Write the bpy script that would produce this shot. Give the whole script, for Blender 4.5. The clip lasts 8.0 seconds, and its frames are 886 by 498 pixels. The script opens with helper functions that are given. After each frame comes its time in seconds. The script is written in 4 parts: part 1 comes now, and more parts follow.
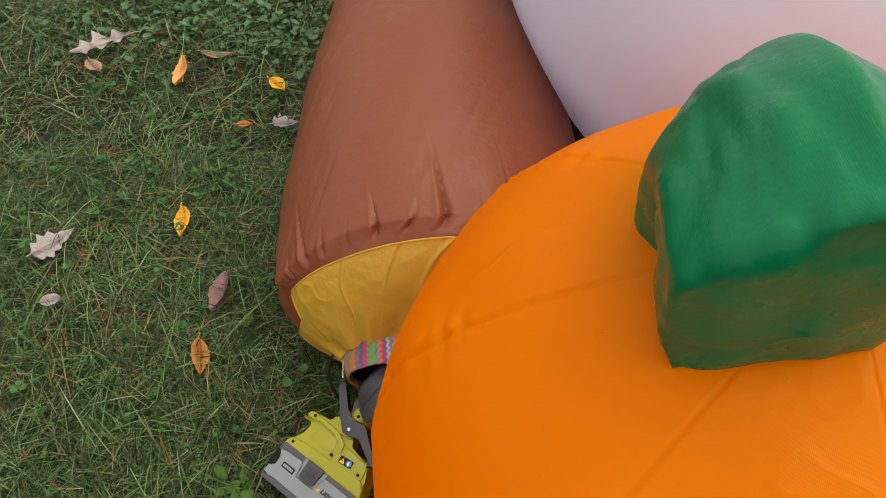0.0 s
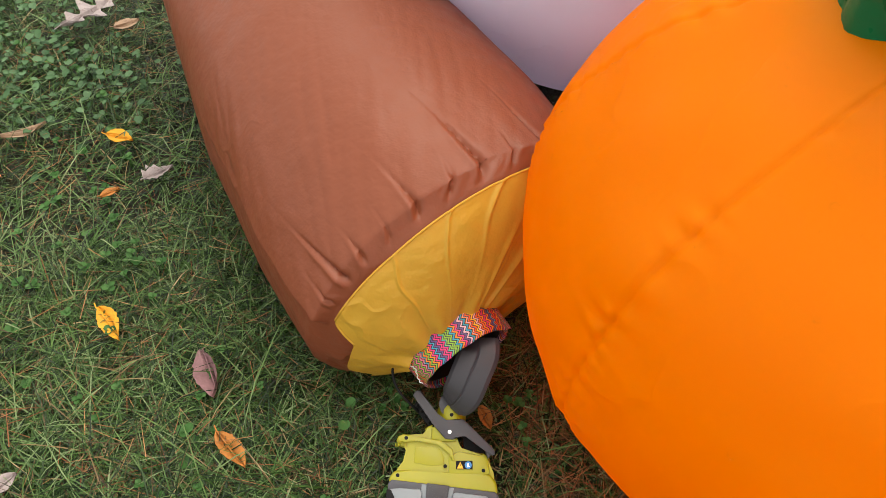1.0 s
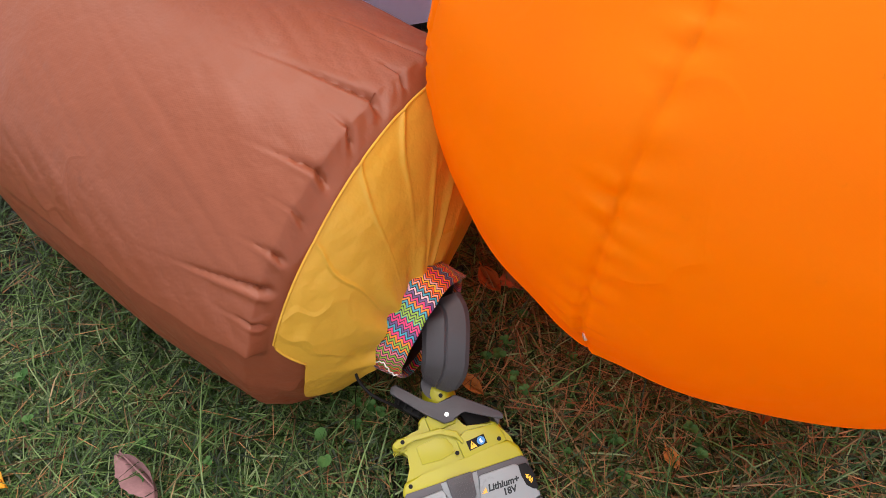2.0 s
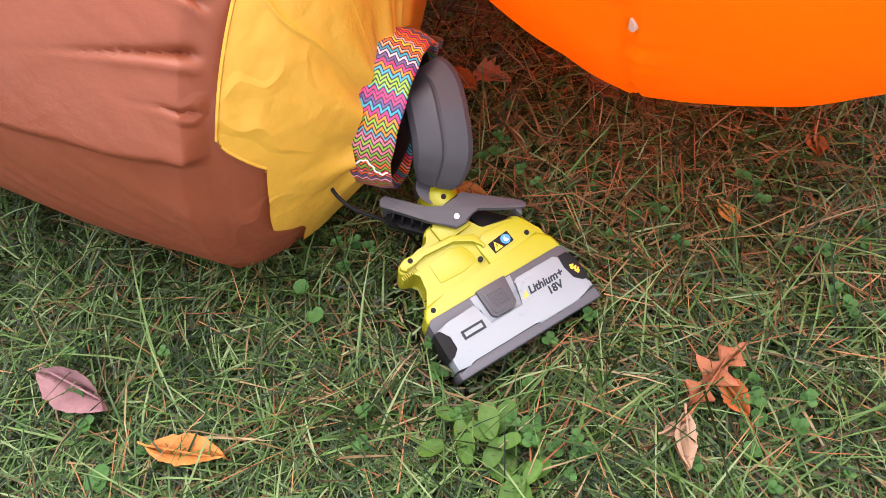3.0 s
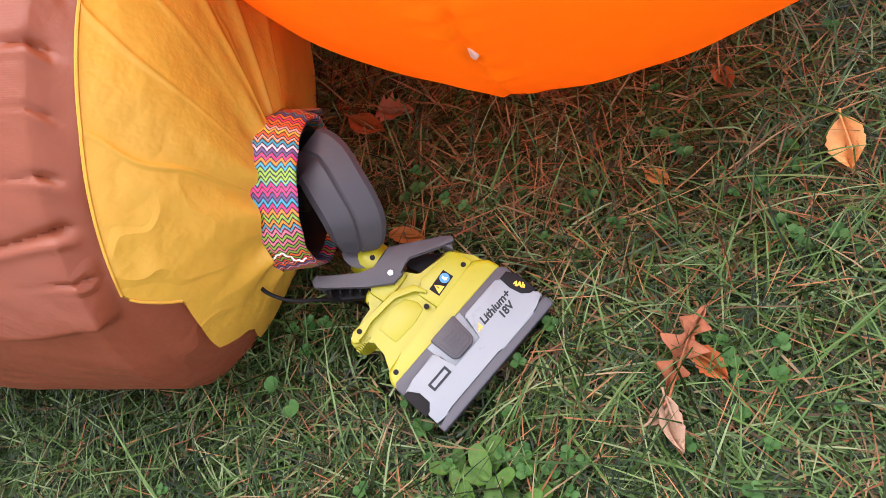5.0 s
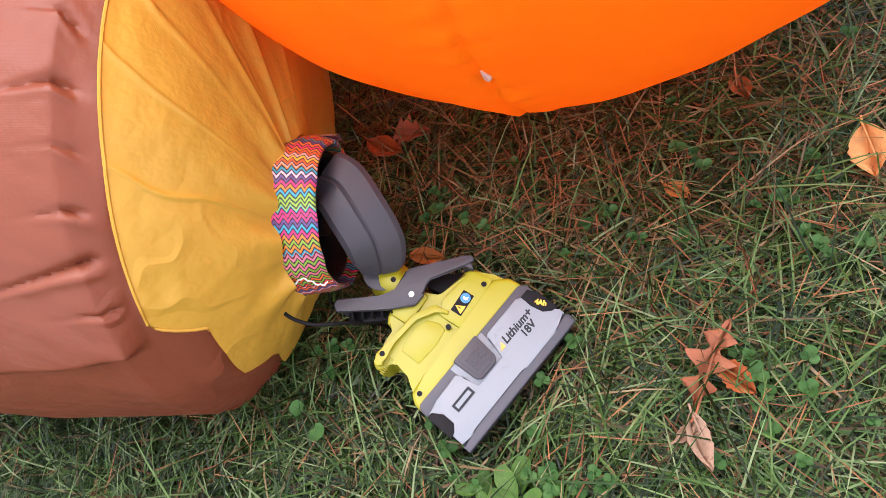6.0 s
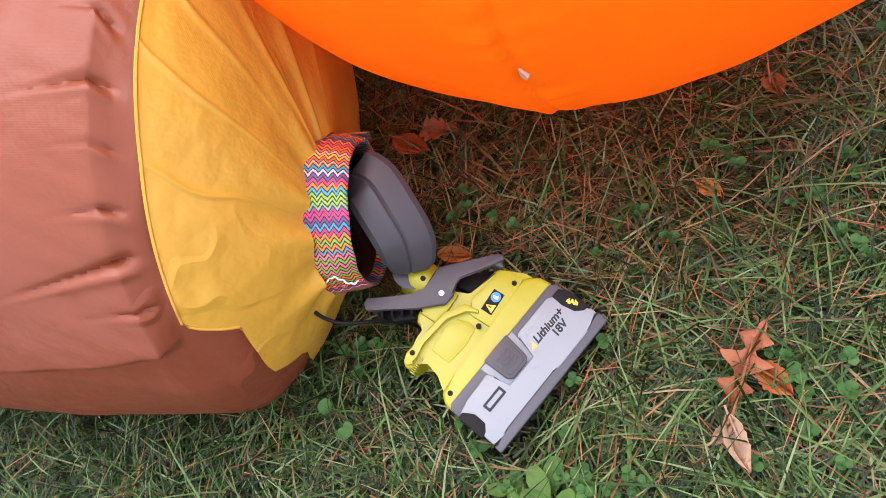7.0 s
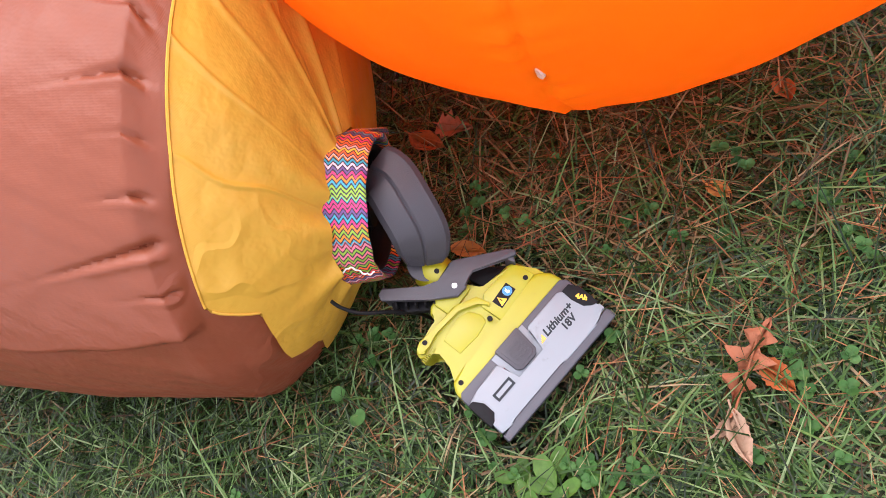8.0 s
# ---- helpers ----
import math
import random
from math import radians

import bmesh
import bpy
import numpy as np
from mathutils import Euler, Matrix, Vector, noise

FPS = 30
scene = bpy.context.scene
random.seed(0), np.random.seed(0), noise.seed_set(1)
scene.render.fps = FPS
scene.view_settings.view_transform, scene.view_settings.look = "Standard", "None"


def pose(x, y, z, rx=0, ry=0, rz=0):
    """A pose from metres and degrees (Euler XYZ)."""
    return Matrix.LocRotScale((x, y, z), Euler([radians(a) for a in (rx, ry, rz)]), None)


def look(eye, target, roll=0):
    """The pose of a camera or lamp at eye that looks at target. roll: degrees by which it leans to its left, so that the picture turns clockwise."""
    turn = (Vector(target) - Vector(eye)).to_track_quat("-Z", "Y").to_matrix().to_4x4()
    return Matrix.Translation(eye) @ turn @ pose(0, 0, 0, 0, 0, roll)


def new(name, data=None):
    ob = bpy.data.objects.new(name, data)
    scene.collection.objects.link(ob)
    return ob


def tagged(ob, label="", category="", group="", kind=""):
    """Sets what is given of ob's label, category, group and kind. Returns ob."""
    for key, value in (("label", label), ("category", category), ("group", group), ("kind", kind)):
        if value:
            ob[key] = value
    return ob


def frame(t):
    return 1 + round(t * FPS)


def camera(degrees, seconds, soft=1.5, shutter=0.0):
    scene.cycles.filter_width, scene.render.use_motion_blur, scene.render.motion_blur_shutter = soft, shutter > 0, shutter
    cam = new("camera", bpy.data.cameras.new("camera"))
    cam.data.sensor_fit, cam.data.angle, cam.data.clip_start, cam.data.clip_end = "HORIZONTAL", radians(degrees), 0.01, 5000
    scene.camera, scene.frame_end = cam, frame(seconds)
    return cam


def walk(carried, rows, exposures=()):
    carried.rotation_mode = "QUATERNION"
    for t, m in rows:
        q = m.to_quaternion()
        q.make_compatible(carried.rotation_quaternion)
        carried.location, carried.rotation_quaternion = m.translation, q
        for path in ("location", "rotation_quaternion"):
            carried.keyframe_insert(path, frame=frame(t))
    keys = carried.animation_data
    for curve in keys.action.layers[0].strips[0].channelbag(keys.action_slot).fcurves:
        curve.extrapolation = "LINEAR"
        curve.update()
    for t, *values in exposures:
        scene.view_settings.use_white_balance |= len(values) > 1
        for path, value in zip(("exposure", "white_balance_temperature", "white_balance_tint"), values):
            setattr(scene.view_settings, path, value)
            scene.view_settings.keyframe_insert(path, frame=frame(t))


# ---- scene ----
cam = camera(65.2, 8.0, 0.6)
PATH = [
    (0, (-0.018, 0.164, 0.820), (0.000, 1.420, -0.737), 1.3),
    (0.5, (-0.123, 0.242, 0.768), (0.052, 1.427, -0.834), -1.6),
    (1, (-0.259, 0.248, 0.756), (0.335, 1.321, -0.824), -1.0),
    (1.2, (-0.268, 0.241, 0.741), (0.4, 1.237, -0.859), -2.5),
    (2.3, (-0.317, 0.349, 0.594), (0.622, 1.05, -1.028), -8.2),
    (2.5, (-0.351, 0.356, 0.54), (0.601, 0.974, -1.107), -7.7),
    (3, (-0.356, 0.368, 0.476), (0.544, 0.921, -1.222), -11.3),
    (3.5, (-0.355, 0.375, 0.486), (0.526, 0.942, -1.218), -15.9),
    (4, (-0.342, 0.367, 0.492), (0.537, 0.934, -1.212), -20.5),
    (4.5, (-0.332, 0.341, 0.486), (0.568, 0.902, -1.209), -25.6),
    (4.7, (-0.312, 0.328, 0.482), (0.545, 0.921, -1.224), -30.6),
    (5.8, (-0.297, 0.306, 0.481), (0.6, 0.989, -1.171), -36.6),
    (6, (-0.3, 0.311, 0.483), (0.587, 0.995, -1.174), -36.8),
    (6.5, (-0.294, 0.319, 0.489), (0.584, 1.012, -1.169), -37.7),
    (7, (-0.299, 0.325, 0.486), (0.577, 1.037, -1.165), -37.9),
    (7.5, (-0.307, 0.327, 0.484), (0.569, 1.056, -1.159), -38.3),
    (8, (-0.309, 0.324, 0.497), (0.562, 1.058, -1.147), -37.5),
]
walk(cam, [(t, look(eye, target, roll)) for t, eye, target, roll in PATH],
     [(0.0, -0.08, 7100, 2), (0.5, 0.25, 7100, 4), (1.0, 0.36, 7100, 6), (2.3, 0.47, 6800, 16), (2.5, 0.52, 6700, 17), (3.0, 1.2, 6600, 19), (3.5, 1.27, 6500, 19), (4.5, 1.07, 6400, 20), (6.0, 0.96, 6250, 22), (8.0, 1.02, 6250, 22)])

# World, sky and sun: a soft overcast day.
world = bpy.data.worlds.new("sky_world")
scene.world = world
world.use_nodes = True
wn = world.node_tree.nodes
wl = world.node_tree.links
sky = wn.new("ShaderNodeTexSky")
sky.sky_type = 'NISHITA'
sky.sun_disc = False
sky.sun_elevation = radians(66)
sky.sun_rotation = radians(75)
sky.air_density = 1.0
sky.dust_density = 4.0
cloud = wn.new("ShaderNodeMix")
cloud.data_type = 'RGBA'
cloud.inputs[0].default_value = 0.75
cloud.inputs[7].default_value = (9.0, 9.2, 9.6, 1)
wl.new(sky.outputs[0], cloud.inputs[6])
bg = wn["Background"]
bg.inputs[1].default_value = 0.138
wl.new(cloud.outputs[2], bg.inputs[0])

sun_data = bpy.data.lights.new("sun", 'SUN')
sun_data.energy = 3.0
sun_data.angle = radians(75)
sun_data.color = (1.0, 0.97, 0.93)
sun = new("sun", sun_data)
sun.matrix_world = look((0.95, 0.75, 2.2), (0, 0.5, 0))


# ---- materials ----
def material(name):
    m = bpy.data.materials.new(name)
    m.use_nodes = True
    nt = m.node_tree
    nt.nodes.clear()
    out = nt.nodes.new("ShaderNodeOutputMaterial")
    return m, nt, out


def node(nt, kind, **sets):
    n = nt.nodes.new(kind)
    for key, value in sets.items():
        n.inputs[key].default_value = value
    return n


def coords(nt):
    return nt.nodes.new("ShaderNodeTexCoord").outputs["Object"]


def noise_tex(nt, vec, scale, detail=4.0, rough=0.55):
    n = node(nt, "ShaderNodeTexNoise", Scale=scale, Detail=detail, Roughness=rough)
    nt.links.new(vec, n.inputs["Vector"])
    return n.outputs["Fac"]


def ramp(nt, fac, stops):
    r = nt.nodes.new("ShaderNodeValToRGB")
    els = r.color_ramp.elements
    els[0].position, els[0].color = stops[0][0], (*stops[0][1], 1)
    els[1].position, els[1].color = stops[-1][0], (*stops[-1][1], 1)
    for pos, col in stops[1:-1]:
        e = els.new(pos)
        e.color = (*col, 1)
    nt.links.new(fac, r.inputs[0])
    return r.outputs[0]


def mix_colour(nt, fac, a, b, blend='MIX'):
    n = nt.nodes.new("ShaderNodeMix")
    n.data_type = 'RGBA'
    n.blend_type = blend
    for slot, v in ((0, fac), (6, a), (7, b)):
        if isinstance(v, (int, float)):
            n.inputs[slot].default_value = v
        elif isinstance(v, tuple):
            n.inputs[slot].default_value = (*v, 1)
        else:
            nt.links.new(v, n.inputs[slot])
    return n.outputs[2]


def bump(nt, height, strength, distance, chain=None):
    b = node(nt, "ShaderNodeBump", Strength=strength, Distance=distance)
    nt.links.new(height, b.inputs["Height"])
    if chain is not None:
        nt.links.new(chain, b.inputs["Normal"])
    return b.outputs["Normal"]


def fabric(name, dark, light, through_light, rough=0.45, sheen_spec=0.5, dirt=(0.1, 0.07, 0.05), dirt_amount=0.25, crease=0.004, crumple=0.0):
    """Thin coated nylon: weave, soft crumples, faint dust, some light through it."""
    m, nt, out = material(name)
    v = coords(nt)
    big = noise_tex(nt, v, 5.0, 3.0)
    fine = noise_tex(nt, v, 42.0, 5.0)
    col = mix_colour(nt, big, dark, light)
    spots = ramp(nt, noise_tex(nt, v, 17.0, 8.0, 0.7), [(0.66, (0, 0, 0)), (0.80, (1, 1, 1))])
    amount = mix_colour(nt, dirt_amount, (0, 0, 0), spots)
    col = mix_colour(nt, amount, col, dirt)
    w1 = node(nt, "ShaderNodeTexWave", Scale=420.0, Distortion=0.3)
    w1.bands_direction = 'X'
    w2 = node(nt, "ShaderNodeTexWave", Scale=420.0, Distortion=0.3)
    w2.bands_direction = 'Z'
    nt.links.new(v, w1.inputs["Vector"])
    nt.links.new(v, w2.inputs["Vector"])
    add = nt.nodes.new("ShaderNodeMath")
    nt.links.new(w1.outputs["Fac"], add.inputs[0])
    nt.links.new(w2.outputs["Fac"], add.inputs[1])
    nrm = bump(nt, add.outputs[0], 0.08, 0.0006)
    nrm = bump(nt, fine, 0.10, 0.003, nrm)
    nrm = bump(nt, noise_tex(nt, v, 11.0, 2.0), 0.14, 0.012, nrm)
    thin = ramp(nt, noise_tex(nt, v, 8.0, 2.5, 0.5), [(0.468, (0, 0, 0)), (0.5, (1, 1, 1)), (0.515, (0, 0, 0))])
    patch = ramp(nt, noise_tex(nt, v, 4.0, 1.0), [(0.48, (0, 0, 0)), (0.62, (1, 1, 1))])
    nrm = bump(nt, mix_colour(nt, 1.0, thin, patch, 'MULTIPLY'), 0.22, crease, nrm)
    if crumple:
        nrm = bump(nt, noise_tex(nt, v, 26.0, 4.0, 0.6), crumple, 0.012, nrm)
    p = node(nt, "ShaderNodeBsdfPrincipled", Roughness=rough)
    p.inputs["Specular IOR Level"].default_value = sheen_spec
    rr = ramp(nt, fine, [(0.3, (rough - 0.1,) * 3), (0.7, (rough + 0.12,) * 3)])
    nt.links.new(rr, p.inputs["Roughness"])
    nt.links.new(col, p.inputs["Base Color"])
    nt.links.new(nrm, p.inputs["Normal"])
    tr = nt.nodes.new("ShaderNodeBsdfTranslucent")
    nt.links.new(col, tr.inputs["Color"])
    mixs = nt.nodes.new("ShaderNodeMixShader")
    mixs.inputs[0].default_value = through_light
    nt.links.new(p.outputs[0], mixs.inputs[1])
    nt.links.new(tr.outputs[0], mixs.inputs[2])
    nt.links.new(mixs.outputs[0], out.inputs[0])
    return m


def plastic(name, dark, light, rough=0.45, grit=0.12, scale=60.0, scuff=(0.3, 0.3, 0.3), scuff_amount=0.15, shine=0.5):
    m, nt, out = material(name)
    v = coords(nt)
    col = mix_colour(nt, noise_tex(nt, v, 9.0, 3.0), dark, light)
    marks = ramp(nt, noise_tex(nt, v, scale, 9.0, 0.75), [(0.62, (0, 0, 0)), (0.74, (1, 1, 1))])
    col = mix_colour(nt, mix_colour(nt, scuff_amount, (0, 0, 0), marks), col, scuff)
    p = node(nt, "ShaderNodeBsdfPrincipled", Roughness=rough)
    p.inputs["Specular IOR Level"].default_value = shine
    nt.links.new(col, p.inputs["Base Color"])
    fine = noise_tex(nt, v, 1500.0, 2.0)
    nt.links.new(bump(nt, fine, grit, 0.0006), p.inputs["Normal"])
    nt.links.new(p.outputs[0], out.inputs[0])
    return m


def leafy(name, stops, through_light=0.35, rough=0.5, veins=30.0, per_island=True, spots=None):
    """Blades and leaves: colour from a random number for each, mottled, light coming through."""
    m, nt, out = material(name)
    v = coords(nt)
    if per_island:
        fac = nt.nodes.new("ShaderNodeNewGeometry").outputs["Random Per Island"]
    else:
        fac = nt.nodes.new("ShaderNodeObjectInfo").outputs["Random"]
    base = ramp(nt, fac, stops)
    mott = noise_tex(nt, v, veins, 6.0, 0.65)
    shade = ramp(nt, mott, [(0.3, (0.72, 0.72, 0.72)), (0.7, (1.18, 1.18, 1.18))])
    col = mix_colour(nt, 1.0, base, shade, 'MULTIPLY')
    if spots:
        k = ramp(nt, noise_tex(nt, v, veins * 2.2, 8.0, 0.7), [(0.56, (0, 0, 0)), (0.7, (1, 1, 1))])
        col = mix_colour(nt, k, col, spots)
    p = node(nt, "ShaderNodeBsdfPrincipled", Roughness=rough)
    p.inputs["Specular IOR Level"].default_value = 0.22
    nt.links.new(col, p.inputs["Base Color"])
    nt.links.new(bump(nt, mott, 0.3, 0.002), p.inputs["Normal"])
    tr = nt.nodes.new("ShaderNodeBsdfTranslucent")
    nt.links.new(col, tr.inputs["Color"])
    mixs = nt.nodes.new("ShaderNodeMixShader")
    mixs.inputs[0].default_value = through_light
    nt.links.new(p.outputs[0], mixs.inputs[1])
    nt.links.new(tr.outputs[0], mixs.inputs[2])
    nt.links.new(mixs.outputs[0], out.inputs[0])
    return m


ORANGE = fabric("orange_nylon", (0.95, 0.285, 0.0012), (0.98, 0.32, 0.0018), 0.60, 0.5, 0.22, (0.6, 0.17, 0.004), 0.12, 0.004)
BROWN = fabric("brown_nylon", (0.29, 0.078, 0.036), (0.33, 0.092, 0.044), 0.36, 0.40, 0.42, (0.075, 0.028, 0.018), 0.6, 0.012, 0.24)
YELLOW = fabric("yellow_nylon", (0.66, 0.36, 0.038), (0.72, 0.41, 0.055), 0.26, 0.40, 0.38, (0.48, 0.23, 0.03), 0.25, 0.012, 0.30)
GREEN = fabric("green_nylon", (0.0003, 0.125, 0.043), (0.0006, 0.16, 0.062), 0.08, 0.3, 0.25, (0.004, 0.08, 0.04), 0.1, 0.004, 0.2)
WHITE = fabric("white_nylon", (0.76, 0.72, 0.84), (0.82, 0.78, 0.88), 0.3, 0.5, 0.35, (0.6, 0.55, 0.6), 0.1)
LIME = plastic("lime_plastic", (0.30, 0.275, 0.006), (0.35, 0.32, 0.01), 0.38, 0.10, 40.0, (0.22, 0.2, 0.03), 0.3)
GREY = plastic("grey_plastic", (0.040, 0.036, 0.042), (0.052, 0.047, 0.055), 0.48, 0.3, 50.0, (0.10, 0.09, 0.09), 0.25)
MIDGREY = plastic("mid_grey_plastic", (0.055, 0.053, 0.063), (0.07, 0.068, 0.08), 0.5, 0.25, 50.0, (0.15, 0.13, 0.12), 0.4)
PALE = plastic("pale_grey_plastic", (0.185, 0.205, 0.225), (0.235, 0.255, 0.275), 0.40, 0.1, 22.0, (0.09, 0.08, 0.075), 0.6)
BLACK = plastic("black_plastic", (0.005, 0.0045, 0.005), (0.009, 0.008, 0.009), 0.6, 0.15, 50.0, (0.03, 0.03, 0.03), 0.2, 0.18)
BLUE = plastic("blue_print", (0.03, 0.2, 0.5), (0.04, 0.24, 0.55), 0.4, 0.0)
AMBER = plastic("amber_print", (0.85, 0.42, 0.01), (0.9, 0.48, 0.02), 0.4, 0.0)
INK = plastic("dark_print", (0.018, 0.022, 0.026), (0.026, 0.03, 0.034), 0.55, 0.0, 60.0, (0.1, 0.1, 0.1), 0.1, 0.2)
WHITEPRINT = plastic("white_print", (0.75, 0.75, 0.75), (0.8, 0.8, 0.8), 0.4, 0.0)


def steel():
    m, nt, out = material("steel")
    p = node(nt, "ShaderNodeBsdfPrincipled", Roughness=0.3, Metallic=1.0)
    v = coords(nt)
    nt.links.new(ramp(nt, noise_tex(nt, v, 300.0), [(0.3, (0.55, 0.55, 0.56)), (0.7, (0.75, 0.75, 0.75))]), p.inputs["Base Color"])
    nt.links.new(p.outputs[0], out.inputs[0])
    return m


STEEL = steel()
PLUG = plastic("milky_plug", (0.66, 0.48, 0.40), (0.74, 0.56, 0.48), 0.3, 0.0)


def soil():
    m, nt, out = material("soil_and_thatch")
    v = coords(nt)
    a = noise_tex(nt, v, 40.0, 8.0, 0.7)
    b = noise_tex(nt, v, 6.0, 4.0)
    col = ramp(nt, a, [(0.3, (0.008, 0.007, 0.004)), (0.5, (0.022, 0.02, 0.009)), (0.72, (0.06, 0.042, 0.02))])
    far = ramp(nt, b, [(0.35, (0.015, 0.028, 0.008)), (0.65, (0.03, 0.025, 0.012))])
    col = mix_colour(nt, 0.4, col, far)
    p = node(nt, "ShaderNodeBsdfPrincipled", Roughness=0.9)
    nt.links.new(col, p.inputs["Base Color"])
    nt.links.new(bump(nt, a, 1.0, 0.02), p.inputs["Normal"])
    nt.links.new(p.outputs[0], out.inputs[0])
    return m


SOIL = soil()


def zigzag():
    """Knitted stretch band: rows of zigzag stripes in many colours, read along the band's own uv."""
    m, nt, out = material("zigzag_knit")
    uv = nt.nodes.new("ShaderNodeTexCoord").outputs["UV"]
    sep = nt.nodes.new("ShaderNodeSeparateXYZ")
    nt.links.new(uv, sep.inputs[0])

    def math_node(op, a, b=None, c=None):
        n = nt.nodes.new("ShaderNodeMath")
        n.operation = op
        for i, val in enumerate((a, b, c)):
            if val is None:
                continue
            if isinstance(val, (int, float)):
                n.inputs[i].default_value = val
            else:
                nt.links.new(val, n.inputs[i])
        return n.outputs[0]

    wob = noise_tex(nt, uv, 9.0, 3.0)
    zig = math_node('PINGPONG', math_node('MULTIPLY', math_node('ADD', sep.outputs[1], math_node('MULTIPLY', wob, 0.06)), 14.0), 1.0)
    along = math_node('ADD', math_node('MULTIPLY', sep.outputs[0], 104.0), math_node('MULTIPLY', zig, 1.25))
    row = math_node('FLOOR', along)
    part_ = math_node('FRACT', along)
    cell = nt.nodes.new("ShaderNodeTexWhiteNoise")
    cell.noise_dimensions = '1D'
    nt.links.new(row, cell.inputs["W"])
    slow = nt.nodes.new("ShaderNodeTexWhiteNoise")
    slow.noise_dimensions = '1D'
    nt.links.new(math_node('FLOOR', math_node('MULTIPLY', along, 0.22)), slow.inputs["W"])
    mixv = math_node('FRACT', math_node('ADD', slow.outputs["Value"], math_node('MULTIPLY', cell.outputs["Value"], 0.4)))
    rp = nt.nodes.new("ShaderNodeValToRGB")
    rp.color_ramp.interpolation = 'CONSTANT'
    palette = [(0.0, (0.70, 0.03, 0.16)), (0.1, (0.03, 0.30, 0.42)), (0.2, (0.85, 0.22, 0.01)), (0.3, (0.22, 0.40, 0.03)), (0.4, (0.72, 0.16, 0.24)),
               (0.5, (0.75, 0.04, 0.05)), (0.6, (0.80, 0.12, 0.02)), (0.7, (0.9, 0.5, 0.03)), (0.8, (0.8, 0.45, 0.5)), (0.9, (0.12, 0.06, 0.2))]
    els = rp.color_ramp.elements
    els[0].position, els[0].color = palette[0][0], (*palette[0][1], 1)
    els[1].position, els[1].color = palette[-1][0], (*palette[-1][1], 1)
    for pos, colr in palette[1:-1]:
        e = els.new(pos)
        e.color = (*colr, 1)
    nt.links.new(mixv, rp.inputs[0])
    line = math_node('GREATER_THAN', part_, 0.6)
    col = mix_colour(nt, line, rp.outputs[0], (0.02, 0.015, 0.025))
    p = node(nt, "ShaderNodeBsdfPrincipled", Roughness=0.55)
    nt.links.new(col, p.inputs["Base Color"])
    nrm = bump(nt, part_, 0.3, 0.0008)
    nrm = bump(nt, noise_tex(nt, coords(nt), 60.0, 4.0), 0.4, 0.004, nrm)
    nt.links.new(nrm, p.inputs["Normal"])
    nt.links.new(p.outputs[0], out.inputs[0])
    return m


ZIGZAG = zigzag()
GRASS = leafy("grass_blades", [(0.0, (0.005, 0.012, 0.003)), (0.3, (0.017, 0.039, 0.008)), (0.6, (0.052, 0.110, 0.024)), (0.85, (0.108, 0.185, 0.05)), (1.0, (0.21, 0.265, 0.125))], 0.10, 0.32, 60.0)
STRAW = leafy("straw_blades", [(0.0, (0.04, 0.02, 0.008)), (0.4, (0.10, 0.062, 0.025)), (0.75, (0.20, 0.135, 0.058)), (1.0, (0.31, 0.225, 0.115))], 0.12, 0.42, 60.0)
NEEDLE = leafy("pine_needles", [(0.0, (0.16, 0.055, 0.02)), (0.5, (0.27, 0.11, 0.042)), (1.0, (0.40, 0.21, 0.09))], 0.1, 0.6, 50.0)
CLOVER = leafy("clover_leaves", [(0.0, (0.03, 0.095, 0.02)), (0.5, (0.05, 0.135, 0.03)), (1.0, (0.08, 0.18, 0.05))], 0.2, 0.55, 90.0)
WEED = leafy("weed_leaves", [(0.0, (0.045, 0.11, 0.014)), (1.0, (0.08, 0.17, 0.028))], 0.25, 0.45, 120.0)
CREEPER = leafy("creeper_leaves", [(0.0, (0.045, 0.105, 0.04)), (1.0, (0.11, 0.20, 0.09))], 0.2, 0.45, 60.0)


def dry(name, a, b, spots):
    return leafy(name, [(0.0, a), (1.0, b)], 0.2, 0.6, 70.0, False, spots)


OAK_RED = dry("oak_leaf_skin", (0.31, 0.105, 0.05), (0.35, 0.125, 0.06), (0.22, 0.07, 0.035))
RUST = dry("rust_leaf_skin", (0.36, 0.09, 0.02), (0.42, 0.11, 0.03), (0.22, 0.05, 0.02))
TAN = dry("tan_leaf_skin", (0.40, 0.25, 0.16), (0.45, 0.30, 0.20), (0.16, 0.09, 0.055))
PURPLE = dry("purple_leaf_skin", (0.28, 0.145, 0.155), (0.33, 0.18, 0.185), (0.2, 0.1, 0.11))
GOLD = dry("gold_leaf_skin", (0.78, 0.36, 0.03), (0.82, 0.42, 0.05), (0.6, 0.2, 0.02))
PEACH = dry("peach_leaf_skin", (0.75, 0.36, 0.12), (0.8, 0.42, 0.16), (0.55, 0.2, 0.06))
OCHRE = dry("ochre_leaf_skin", (0.50, 0.19, 0.045), (0.55, 0.23, 0.06), (0.3, 0.1, 0.03))
ASH = dry("ash_leaf_skin", (0.36, 0.29, 0.28), (0.42, 0.35, 0.34), (0.2, 0.14, 0.13))


# ---- mesh helpers ----
def part(name, bm, mat, parent=None, label="", smooth=True):
    bmesh.ops.recalc_face_normals(bm, faces=bm.faces)
    me = bpy.data.meshes.new(name)
    bm.to_mesh(me)
    bm.free()
    me.materials.append(mat)
    if smooth:
        me.shade_smooth()
        me.set_sharp_from_angle(angle=radians(38))
    ob = new(name, me)
    if parent is not None:
        ob.parent = parent
    if label:
        ob["label"] = label
    return ob


